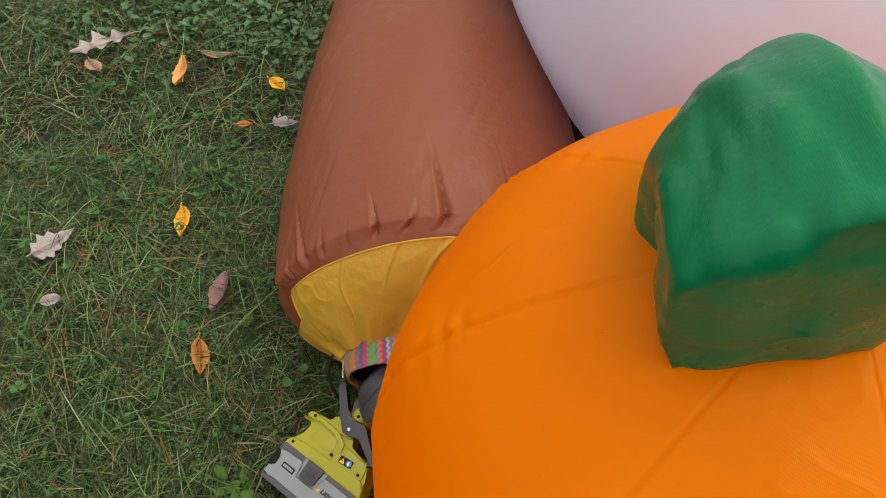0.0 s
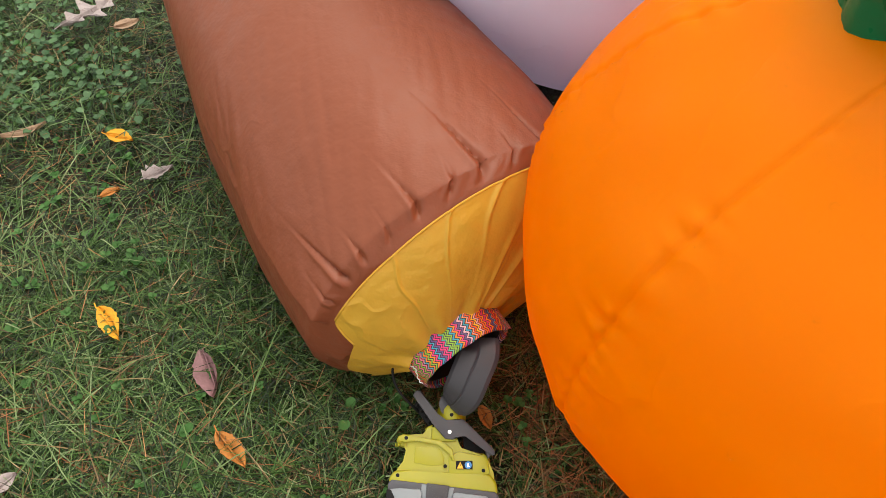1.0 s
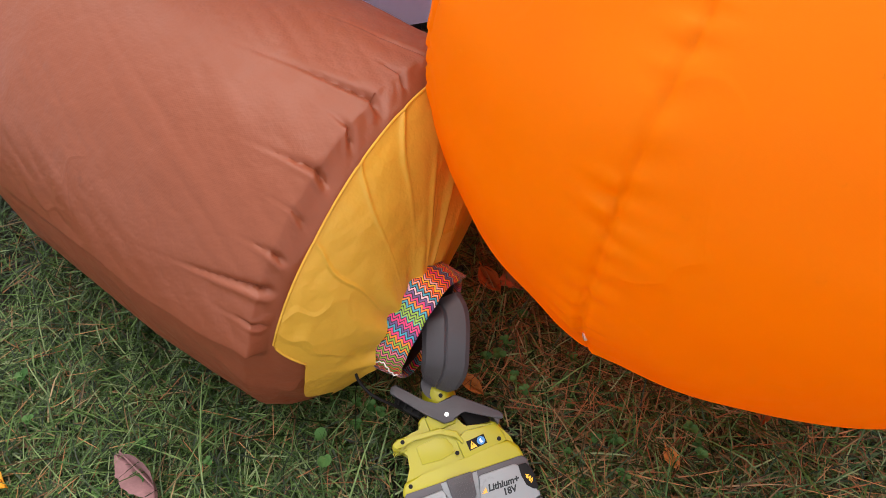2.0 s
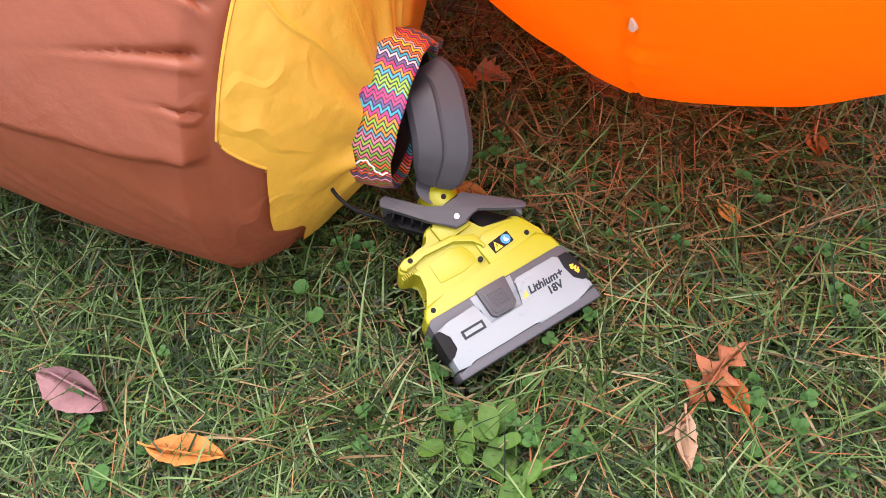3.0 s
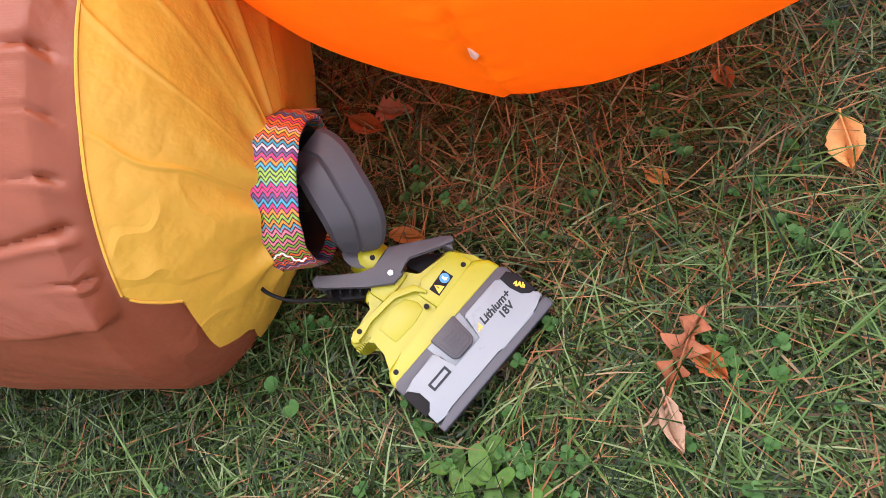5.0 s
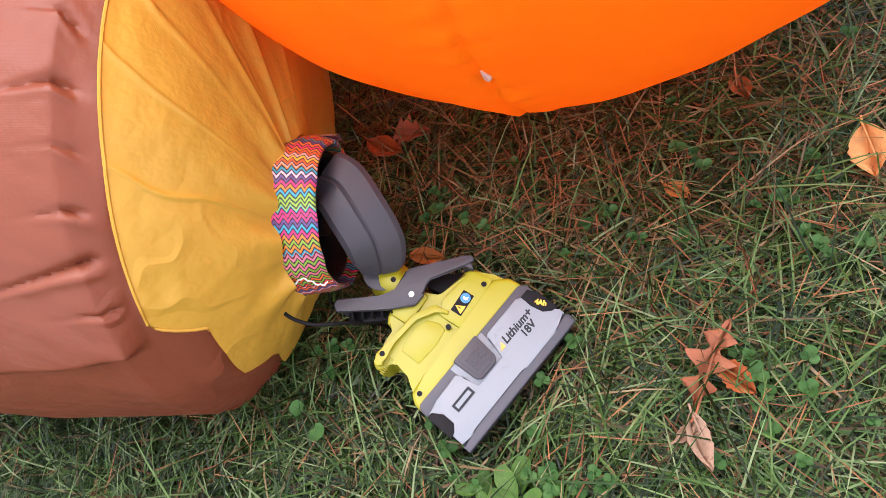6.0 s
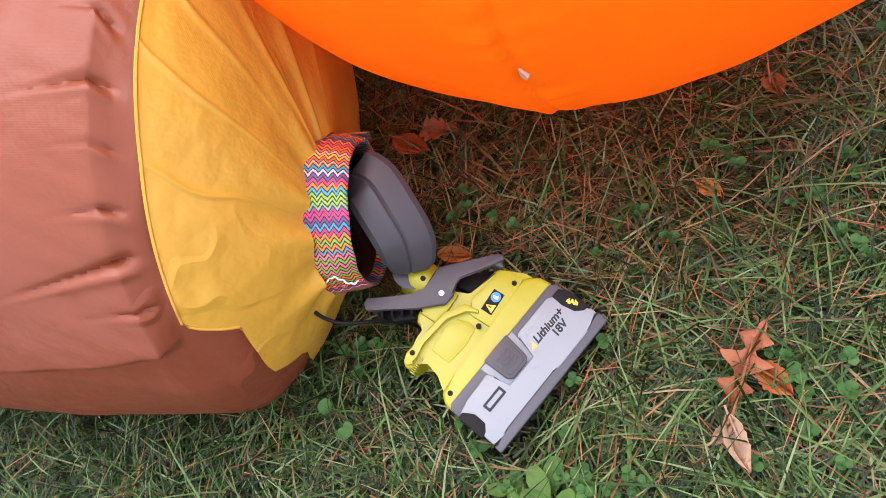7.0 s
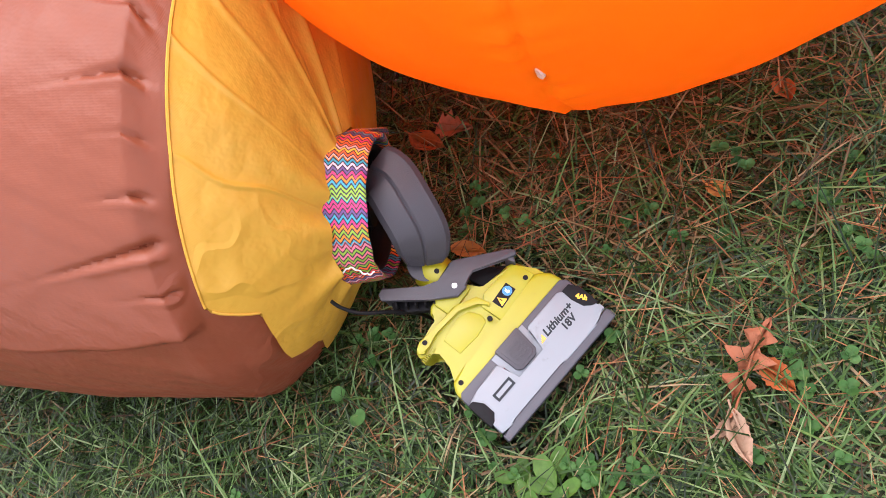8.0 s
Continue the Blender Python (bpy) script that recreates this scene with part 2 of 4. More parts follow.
def grid_mesh(name, pts, mat, closed_v=True, parent=None, label="", uv=False, cap_first=False, cap_last=False):
    """A skin over rows of points pts[i][j]."""
    nu, nv = pts.shape[0], pts.shape[1]
    me = bpy.data.meshes.new(name)
    faces = []
    for i in range(nu - 1):
        for j in range(nv if closed_v else nv - 1):
            k = (j + 1) % nv
            faces.append((i * nv + j, i * nv + k, (i + 1) * nv + k, (i + 1) * nv + j))
    if cap_first:
        faces.append(tuple(range(nv)))
    if cap_last:
        faces.append(tuple(range((nu - 1) * nv, nu * nv)))
    me.from_pydata([tuple(p) for p in pts.reshape(-1, 3)], [], faces)
    if uv:
        layer = me.uv_layers.new(name="uv")
        for poly in me.polygons:
            js = [me.loops[li].vertex_index % nv for li in poly.loop_indices]
            wrap = max(js) - min(js) > 1
            for li in poly.loop_indices:
                vi = me.loops[li].vertex_index
                i, j = divmod(vi, nv)
                if wrap and j == 0:
                    j = nv
                layer.data[li].uv = (j / nv, i / (nu - 1))
    me.materials.append(mat)
    me.shade_smooth()
    ob = new(name, me)
    if parent is not None:
        ob.parent = parent
    if label:
        ob["label"] = label
    return ob


def prism(bm, outline, z0, z1, bevel=0.0, segments=2):
    """Outline of (x, y) pulled from z0 to z1, with rounded edges."""
    low = [bm.verts.new((x, y, z0)) for x, y in outline]
    high = [bm.verts.new((x, y, z1)) for x, y in outline]
    n = len(outline)
    made = [bm.faces.new(high), bm.faces.new(list(reversed(low)))]
    for i in range(n):
        k = (i + 1) % n
        made.append(bm.faces.new((low[i], low[k], high[k], high[i])))
    if bevel:
        edges = set()
        for f in made:
            edges.update(f.edges)
        bmesh.ops.bevel(bm, geom=list(edges), offset=bevel, segments=segments, profile=0.6, affect='EDGES', clamp_overlap=True)


def tube(bm, path, radius, sides=8):
    """A round cord along a list of points."""
    path = [Vector(p) for p in path]
    rings = []
    up = Vector((0.13, 0.21, 0.97)).normalized()
    for i, p in enumerate(path):
        d = (path[min(i + 1, len(path) - 1)] - path[max(i - 1, 0)]).normalized()
        a = d.cross(up).normalized()
        b = d.cross(a).normalized()
        rings.append([bm.verts.new(p + radius * (math.cos(q) * a + math.sin(q) * b)) for q in np.linspace(0, 2 * math.pi, sides, endpoint=False)])
    for i in range(len(rings) - 1):
        for j in range(sides):
            k = (j + 1) % sides
            bm.faces.new((rings[i][j], rings[i][k], rings[i + 1][k], rings[i + 1][j]))
    bm.faces.new(rings[0])
    bm.faces.new(rings[-1])


def disc(bm, x, y, z0, z1, r, sides=16):
    prism(bm, [(x + r * math.cos(a), y + r * math.sin(a)) for a in np.linspace(0, 2 * math.pi, sides, endpoint=False)], z0, z1)


def smooth_path(points, n):
    """n points on a smooth curve through the given ones."""
    p = [Vector(q) for q in points]
    p = [2 * p[0] - p[1]] + p + [2 * p[-1] - p[-2]]
    made = []
    for s in np.linspace(0, len(points) - 1 - 1e-9, n):
        i = int(s)
        t = s - i
        a, b, c, d = p[i], p[i + 1], p[i + 2], p[i + 3]
        made.append(0.5 * ((2 * b) + (c - a) * t + (2 * a - 5 * b + 4 * c - d) * t * t + (3 * b - a - 3 * c + d) * t ** 3))
    return made


def nz(x, y, z):
    return noise.noise(Vector((x, y, z)))


# ---- the ground ----
def build_ground():
    bm = bmesh.new()
    edges = [-60, -20, -6] + list(np.linspace(-2.2, 2.2, 56)) + [6, 20, 60]
    rows = [[bm.verts.new((x, y + 0.8, 0.008 * nz(x * 3, y * 3, 0) - 0.004 if abs(x) < 3 and abs(y) < 3 else 0)) for x in edges] for y in edges]
    for i in range(len(edges) - 1):
        for j in range(len(edges) - 1):
            bm.faces.new((rows[i][j], rows[i][j + 1], rows[i + 1][j + 1], rows[i + 1][j]))
    ob = part("ground", bm, SOIL)
    return tagged(ob, "dark earth with thatch under an autumn lawn", "ground", kind="structure")


build_ground()


def blades(name, mat, x, y, length, width, lean, heading, lift, droop):
    """Many thin bent strips in one mesh: four rows of points each, the last a tip."""
    n = len(x)
    rows = np.array([0.0, 0.35, 0.7, 1.0])
    dx, dy = np.cos(heading), np.sin(heading)
    sx, sy = -dy, dx
    verts = np.zeros((n, 7, 3))
    for r, t in enumerate(rows):
        ang = lean + droop * t
        out = length * t * np.sin(np.clip(ang, 0, 1.62))
        up = length * (t * np.cos(lean) - droop * t * t * 0.5)
        up = np.where(up < 0.003, 0.003, up)
        px, py, pz = x + dx * out, y + dy * out, lift + up
        w = width * (1.0, 0.95, 0.7, 0.0)[r] * 0.5
        if r < 3:
            verts[:, 2 * r] = np.stack([px - sx * w, py - sy * w, pz], 1)
            verts[:, 2 * r + 1] = np.stack([px + sx * w, py + sy * w, pz + w * 0.5], 1)
        else:
            verts[:, 6] = np.stack([px, py, pz], 1)
    base = (np.arange(n) * 7)[:, None]
    quads = np.concatenate([base + np.array([[0, 1, 3, 2]]), base + np.array([[2, 3, 5, 4]])], 0)
    tris = base + np.array([[4, 5, 6]])
    me = bpy.data.meshes.new(name)
    me.vertices.add(n * 7)
    me.vertices.foreach_set("co", verts.reshape(-1))
    loops = np.concatenate([quads.reshape(-1), tris.reshape(-1)])
    me.loops.add(len(loops))
    me.loops.foreach_set("vertex_index", loops.astype(np.int32))
    sizes = np.concatenate([np.full(len(quads), 4), np.full(len(tris), 3)])
    me.polygons.add(len(sizes))
    me.polygons.foreach_set("loop_start", np.concatenate([[0], np.cumsum(sizes)[:-1]]).astype(np.int32))
    me.update(calc_edges=True)
    me.materials.append(mat)
    me.shade_smooth()
    return new(name, me)


rng = np.random.default_rng(7)


def in_footprints(x, y):
    """Where the heavy things press the lawn flat."""
    pump = ((x - 0.246) ** 2 + (y - 0.388) ** 2) < 0.15 ** 2
    leg = (y > 0.68) & (y < 1.2) & (np.abs(x + 0.012 + 0.045 * (y - 0.65)) < 0.13 - 0.12 * (y - 0.68))
    white = ((x - 0.46) ** 2 + (y - 1.12) ** 2) < 0.28 ** 2
    return pump | leg | white


def tool_zone(x, y):
    """The patch of lawn under the fan."""
    a, b = x + 0.106, y - 0.514
    u = 0.863 * a - 0.505 * b
    v = -0.505 * a - 0.863 * b
    return (u > -0.068) & (u < 0.056) & (v > 0.0) & (v < 0.112)


def scatter(n, x0, x1, y0, y1):
    x = rng.uniform(x0, x1, n)
    y = rng.uniform(y0, y1, n)
    keep = ~in_footprints(x, y)
    return x[keep], y[keep]


def patchy(x, y, scale, seed):
    """A cheap smooth field between 0 and 1."""
    v = np.sin(x * scale + seed) * np.cos(y * scale * 1.13 + seed * 2) + 0.6 * np.sin((x + y) * scale * 1.9 + seed * 3) + 0.4 * np.cos((x - y) * scale * 3.1 + seed)
    return 0.5 + 0.25 * v


def build_grass():
    for area, count, k in (((-0.85, 0.75, -0.15, 1.0), 230000, 1.0), ((-1.7, 1.3, 1.0, 2.8), 120000, 1.2), ((-2.2, -0.85, -0.3, 1.0), 30000, 1.2),
                           ((0.75, 2.0, -0.6, 1.0), 9000, 1.4), ((-0.85, 0.75, -0.9, -0.15), 9000, 1.4)):
        x, y = scatter(count, *area)
        n = len(x)
        f = patchy(x, y, 9.0, 1.7)
        length = rng.gamma(5.0, 0.0078, n) * k * (0.75 + 0.5 * f)
        width = rng.uniform(0.0007, 0.0018, n) * k
        lean = np.clip(rng.normal(0.95, 0.38, n), 0.1, 1.5)
        heading = rng.uniform(0, 2 * math.pi, n) + 1.2 * f
        lift = rng.uniform(0.0, 0.026, n) * rng.uniform(0.2, 1.0, n)
        low = tool_zone(x, y)
        for share in (0.3, 0.6, 0.9):
            low = low | tool_zone(x + np.cos(heading) * length * share, y + np.sin(heading) * length * share)
        length = np.where(low, length * 0.3, length)
        droop = rng.uniform(0.3, 1.5, n)
        chance = 0.03 + 0.22 * patchy(x, y, 14.0, 0.4) + 0.52 * np.exp(-((x - 0.10) ** 2 + (y - 0.42) ** 2) / 0.05)
        dead = rng.uniform(0, 1, n) < chance
        for pick, mat, name, words in ((~dead, GRASS, "grass", "tangled fresh green lawn grass"), (dead, STRAW, "dry_grass", "dry straw-coloured blades among the lawn grass")):
            ob = blades(name, mat, x[pick], y[pick], length[pick], width[pick], np.where(dead, lean + 0.25, lean)[pick], heading[pick], lift[pick], droop[pick])
            tagged(ob, words, "grass", kind="stuff")
    x, y = scatter(24000, -1.0, 0.45, -0.1, 1.5)
    n = len(x)
    near = patchy(x, y, 6.0, 4.1) + 0.9 * np.exp(-((x - 0.06) ** 2 + (y - 0.45) ** 2) / 0.06)
    head = rng.uniform(0, 6.28, n)
    long_ = rng.uniform(0.025, 0.065, n)
    near = near * np.where(x < -0.1, 0.38, 0.7) + 0.6 * np.exp(-((x - 0.02) ** 2 + (y - 0.45) ** 2) / 0.03)
    keep = rng.uniform(0, 1.3, n) < near
    for share in (0.0, 0.25, 0.5, 0.75, 1.0):
        keep &= ~tool_zone(x + np.cos(head) * long_ * share, y + np.sin(head) * long_ * share)
    x, y, head, long_ = x[keep], y[keep], head[keep], long_[keep]
    n = len(x)
    ob = blades("pine_needles", NEEDLE, x, y, long_, rng.uniform(0.0006, 0.0011, n), rng.uniform(1.25, 1.52, n),
                head, rng.uniform(0.006, 0.032, n), rng.uniform(0.0, 0.35, n))
    tagged(ob, "dry orange-brown pine needles fallen in the grass", "pine needles", kind="stuff")


build_grass()


# ---- the pumpkin ----
PUMPKIN = Vector((0.2244, 0.381, 0.2900))
PUMPKIN_WIDE, PUMPKIN_HIGH = 0.292, 0.272
STEM_UP = Vector((-0.16, -0.03, 1.0)).normalized()
VALVE = Vector((-0.060, 0.411, 0.209))


def axis_frame(up, towards):
    z = up.normalized()
    x = (towards - towards.dot(z) * z).normalized()
    return Matrix((x, z.cross(x), z)).transposed()


def build_pumpkin():
    base = new("inflatable_pumpkin")
    base.location = (PUMPKIN.x, PUMPKIN.y, 0.0)
    tagged(base, "round orange inflatable pumpkin with puckered seams and rain drops", "inflatable pumpkin")
    rot = axis_frame(STEM_UP, VALVE - PUMPKIN)
    gores = 8
    nu, nv = 170, 560
    pts = np.zeros((nu, nv, 3))
    for i in range(nu):
        th = math.pi * (0.004 + 0.992 * i / (nu - 1))
        for j in range(nv):
            ph = 2 * math.pi * j / nv
            g = (ph / (2 * math.pi) * gores + 0.5) % 1.0 - 0.5
            seam = abs(g)
            st = math.sin(th)
            body = (0.005 * (1 - 2 * seam) ** 2 - 0.003) * st
            near_seam = math.exp(-(seam / 0.085) ** 2)
            pucker = near_seam * (0.0042 * math.sin(th * 96 + 12 * nz(0.5 * j / nv * gores, th * 3, 1.0) + 14 * g) * max(0.0, 0.35 + nz(th * 7, ph * 2, 3.0)) - 0.0045 * math.exp(-(seam / 0.016) ** 2))
            d = Vector((st * math.cos(ph), st * math.sin(ph), math.cos(th)))
            w = rot @ d
            soft = 0.003 * nz(w.x * 5, w.y * 5, w.z * 5)
            r = 1.0 / math.sqrt((st / PUMPKIN_WIDE) ** 2 + (math.cos(th) / PUMPKIN_HIGH) ** 2) + body + pucker * st + soft
            p = PUMPKIN + r * w
            low = p.z if p.z > 0.11 else 0.11 - (0.11 - p.z) * 1.25
            pts[i, j] = (p.x - PUMPKIN.x, p.y - PUMPKIN.y, max(low, 0.004))
    skin = grid_mesh("skin", pts, ORANGE, parent=base, cap_first=True, cap_last=True)
    # plastic deflation plug
    bm = bmesh.new()
    disc(bm, 0, 0, -0.003, 0.0035, 0.0052, 14)
    disc(bm, 0, 0, 0.0035, 0.0055, 0.0030, 14)
    plug = part("plug", bm, PLUG, base, "small clear plastic plug")
    nrm = (VALVE - PUMPKIN).normalized()
    bpy.context.view_layer.update()
    _hit, place, nrm, _face = skin.ray_cast(nrm * 0.6 + Vector((0, 0, PUMPKIN.z)), -nrm)
    plug.matrix_parent_inverse = Matrix.Identity(4)
    plug.matrix_basis = Matrix.Translation(place + nrm * 0.001) @ nrm.to_track_quat('Z', 'Y').to_matrix().to_4x4()
    return base


def build_stem(base):
    spine = smooth_path([(0.152, 0.408, 0.500), (0.149, 0.405, 0.545), (0.143, 0.393, 0.577), (0.137, 0.362, 0.592), (0.133, 0.325, 0.587)], 44)
    nv = 120
    rows = []
    last = len(spine) - 1
    for i, p in enumerate(spine):
        d = (spine[min(i + 1, last)] - spine[max(i - 1, 0)]).normalized()
        a = Vector((1, 0, 0))
        b = d.cross(a).normalized()
        if b.z < 0:
            b = -b
        t = i / last
        ring = []
        for j in range(nv):
            q = 2 * math.pi * j / nv
            facet = -0.007 * abs(math.cos(2.5 * q + 0.6)) ** 0.8 + 0.004
            r = 1.0 + (facet + 0.003 * nz(2.5 * math.cos(q), 2.5 * math.sin(q), 3 * t) + 0.0016 * nz(7 * math.cos(q), 7 * math.sin(q), 8 * t) + 0.0022 * abs(nz(4 * math.cos(q) + 3 * t, 4 * math.sin(q), 5 * t))) / 0.06
            ring.append(p + r * ((0.054 + 0.005 * t) * math.cos(q) * a + (0.067 + 0.008 * t) * math.sin(q) * b))
        rows.append(ring)
    d = (spine[-1] - spine[-2]).normalized()
    edge = rows[-1]
    for k, s in enumerate((0.97, 0.9, 0.7, 0.45, 0.2, 0.02)):
        rows.append([spine[-1] + d * (0.003, 0.005, 0.008, 0.010, 0.011, 0.012)[k] + (q - spine[-1]) * s + d * 0.005 * nz(30 * q.x * s, 40 * q.y, 40 * q.z * s) for q in edge])
    pts = np.array([[(q.x - PUMPKIN.x, q.y - PUMPKIN.y, q.z) for q in r] for r in rows])
    grid_mesh("stem", pts, GREEN, parent=base, label="bulging glossy green fabric stem leaning over", cap_first=True, cap_last=True)


PUMPKIN_BASE = build_pumpkin()
build_stem(PUMPKIN_BASE)


# ---- the brown inflatable leg with its yellow end ----
LEG_FOOT = Vector((-0.0107, 0.651, 0.113))
LEG_AXIS = Vector((-0.0448, 1.0, 0.1509)).normalized()
LEG_SIDE = LEG_AXIS.cross(Vector((0, 0, 1))).normalized()
LEG_TOP = LEG_SIDE.cross(LEG_AXIS).normalized()
LEG_AT = (0.0, 0.12, 0.3, 0.6, 0.8, 1.05)
LEG_R = (0.195, 0.197, 0.184, 0.131, 0.114, 0.105)

SLEEVE_MID = Vector((-0.067, 0.546, 0.109))
SLEEVE_AXIS = Vector((0.07, -0.96, -0.20)).normalized()
SLEEVE_SIDE = SLEEVE_AXIS.cross(Vector((0, 0, 1))).normalized()
SLEEVE_ROT = Matrix((SLEEVE_SIDE, SLEEVE_AXIS.cross(SLEEVE_SIDE), SLEEVE_AXIS)).transposed()
MOUTH = SLEEVE_MID - SLEEVE_AXIS * 0.030
MOUTH_R = 0.052


def leg_radius(s):
    return float(np.interp(s, LEG_AT, LEG_R))


# darts of gathered cloth behind the seam: angle in degrees, width, depth, reach, slant
DARTS = [(32, 0.05, 1.0, 0.10, 0.6), (52, 0.04, 0.8, 0.06, -0.5), (66, 0.05, 1.2, 0.09, 0.9), (78, 0.035, 0.9, 0.05, 0.3), (88, 0.05, 1.3, 0.11, 0.8), (100, 0.04, 0.9, 0.05, -0.6),
         (110, 0.04, 1.1, 0.07, 0.7), (121, 0.03, 0.7, 0.04, 0.2), (131, 0.035, 0.9, 0.05, 0.5), (139, 0.035, 1.1, 0.10, 1.2), (149, 0.022, 0.7, 0.05, 0.4)]


def leg_relief(x, q):
    """Gathers behind the seam, and the long sagging fold over the lower panel. x: distance behind the seam."""
    d = 0.0
    for deg, wid, deep, reach, slant in DARTS:
        if x > reach * 1.7:
            continue
        dq = (q - radians(deg) - slant * x + math.pi) % (2 * math.pi) - math.pi
        if abs(dq) > 0.35:
            continue
        w = wid * max(0.25, 1 - 0.7 * x / reach)
        env = math.exp(-(x / (0.7 * reach)) ** 2) * min(1.0, 0.25 + x / 0.012)
        d -= deep * 0.0058 * env * math.exp(-abs(dq / (w * 0.45)) ** 1.3)
        d += deep * 0.0020 * env * math.exp(-((dq - w * 1.1) / (w * 0.6)) ** 2)
    dq = radians(158) + 0.35 * x + 0.03 * nz(x * 14, 0.3, 2.0) - q
    if -0.045 < dq < 0.6:
        lip = (1 - dq / 0.6) ** 2 if dq >= 0 else 1 + dq / 0.045
        d += 0.0085 * lip * math.exp(-((x - 0.03) / 0.22) ** 2)
    d += 0.0018 * nz(q * 5, x * 18, 2.0) * math.exp(-(x / 0.15) ** 2) + 0.004 * nz(q * 1.6, x * 4, 5.0)
    d += 0.0012 * abs(nz(q * 9 + x * 22, x * 7, 8.0))
    return d


def end_point(t, q, lift=0.0):
    """On the end panel: t 0 at the leg's rim, 1 at the mouth of the sleeve."""
    mid = LEG_FOOT.lerp(MOUTH, t)
    low = max(0.0, -math.sin(q))
    r = 0.195 + (MOUTH_R - 0.195) * t + ((0.014 + 0.030 * max(0.0, math.cos(q - 0.6)) ** 1.5) * (1 - 0.8 * low) + 0.045 * max(0.0, math.cos(q + 0.35))) * math.sin(math.pi * t) + lift
    ax = LEG_AXIS.lerp(-SLEEVE_AXIS, t * t).normalized()
    side = ax.cross(Vector((0, 0, 1))).normalized()
    top = side.cross(ax).normalized()
    return mid + r * (math.cos(q) * side + math.sin(q) * top) - ax * lift


def rest(p):
    """The cloth settles on the lawn instead of sinking into it."""
    z = p.z
    if z < 0.03:
        z = 0.03 - 0.027 * (1 - math.exp((z - 0.03) / 0.027))
    return (p.x, p.y - 0.9, z)


def build_leg():
    base = new("inflatable_figure")
    base.location = (0.0, 0.9, 0.0)
    tagged(base, "brown inflatable figure with a yellow foot end and white body", "inflatable figure")
    nv = 640
    ends = [t for t in np.linspace(1.0, 0.0, 44)]
    along = list(np.linspace(0.004, 0.30, 110)) + list(np.linspace(0.31, 1.05, 60))
    pts = np.zeros((len(ends) + len(along), nv, 3))
    for j in range(nv):
        q = 2 * math.pi * j / nv
        for i, t in enumerate(ends):
            t = float(t)
            x = 0.16 * (0.17 - t)
            d = leg_relief(max(0.0, x), q) * min(1.0, max(0.0, (0.22 - t) / 0.2))
            d += 0.003 * nz(q * 3, t * 5, 4.0) * math.sin(math.pi * t)
            pts[i, j] = rest(end_point(t, q, d))
        for i, s in enumerate(along):
            s = float(s)
            r = leg_radius(s) + leg_relief(s + 0.027, q)
            bend = Vector((1.9 * max(0.0, s - 0.62) ** 2, 0, 0))
            pts[len(ends) + i, j] = rest(LEG_FOOT + bend + s * LEG_AXIS + r * (math.cos(q) * LEG_SIDE + math.sin(q) * LEG_TOP))
    leg = grid_mesh("leg", pts, BROWN, parent=base, cap_first=True, cap_last=True)
    leg.data.set_sharp_from_angle(angle=radians(50))
    return base


FIGURE = build_leg()

# edge of the yellow cloth: angle in degrees, share of the way from the leg's rim to the mouth
CUFF_EDGE = ((-60, 0.12), (0, 0.20), (60, 0.22), (120, 0.25), (153.5, 0.25), (155, 0.30), (160, 0.53), (172, 0.53), (186, 0.50), (197, 0.64), (202, 0.64), (215, 0.50), (230, 0.80), (299, 0.80), (300, 0.12))


def cuff_edge(q):
    deg = math.degrees(q) % 360
    if deg > 300:
        deg -= 360
    return float(np.interp(deg, [a for a, b in CUFF_EDGE], [b for a, b in CUFF_EDGE]))


def cuff_lift(t, q):
    """Creases and gathers of the thin yellow cloth."""
    d = 0.0035
    near = max(0.0, (t - 0.6) / 0.4)
    d += near * near * 0.0022 * (math.sin(q * 11 + 2.5 * nz(q * 1.5, 0.0, 1.0)) + 0.5 * math.sin(q * 19 + 1))
    x, y = t * math.cos(q), t * math.sin(q)
    d += 0.0008 * nz(x * 3, y * 3, 3.0) + 0.0003 * nz(x * 9 + y * 4, y * 11, 7.0)
    for deg, wide, tall, at in ((34, 0.06, 0.003, 0.8), (55, 0.05, 0.0035, 0.85), (70, 0.035, 0.002, 0.85), (84, 0.02, 0.0018, 0.3), (101, 0.012, 0.0014, 0.34), (122, 0.012, 0.0012, 0.5)):
        dq = q - radians(deg) - 0.05 * nz(t * 3, deg, 1.0)
        d += tall * math.exp(-(dq / wide) ** 2) * math.exp(-((t - at) / 0.33) ** 2)
    return d


def build_cuff():
    """Yellow cloth over the leg's end, gathered to the sleeve, with two loose points hanging below."""
    nu, nv = 70, 900
    pts = np.zeros((nu, nv, 3))
    for j in range(nv):
        q = 2 * math.pi * j / nv
        edge = cuff_edge(q)
        for i in range(nu):
            share = i / (nu - 1)
            t = edge + (1.0 - edge) * share
            pts[i, j] = rest(end_point(t, q, cuff_lift(t, q)))
    grid_mesh("cuff", pts, YELLOW, closed_v=True, parent=FIGURE, label="yellow cloth end gathered towards the fan")
    bm = bmesh.new()
    line = []
    for k in range(190):
        q = radians(-50 + 211 * k / 189)
        t = cuff_edge(q)
        p = end_point(t, q, cuff_lift(t, q))
        line.append(Vector(rest(p)))
    tube(bm, line, 0.0011, 6)
    part("hem", bm, YELLOW, FIGURE, "pale yellow stitched hem")


build_cuff()


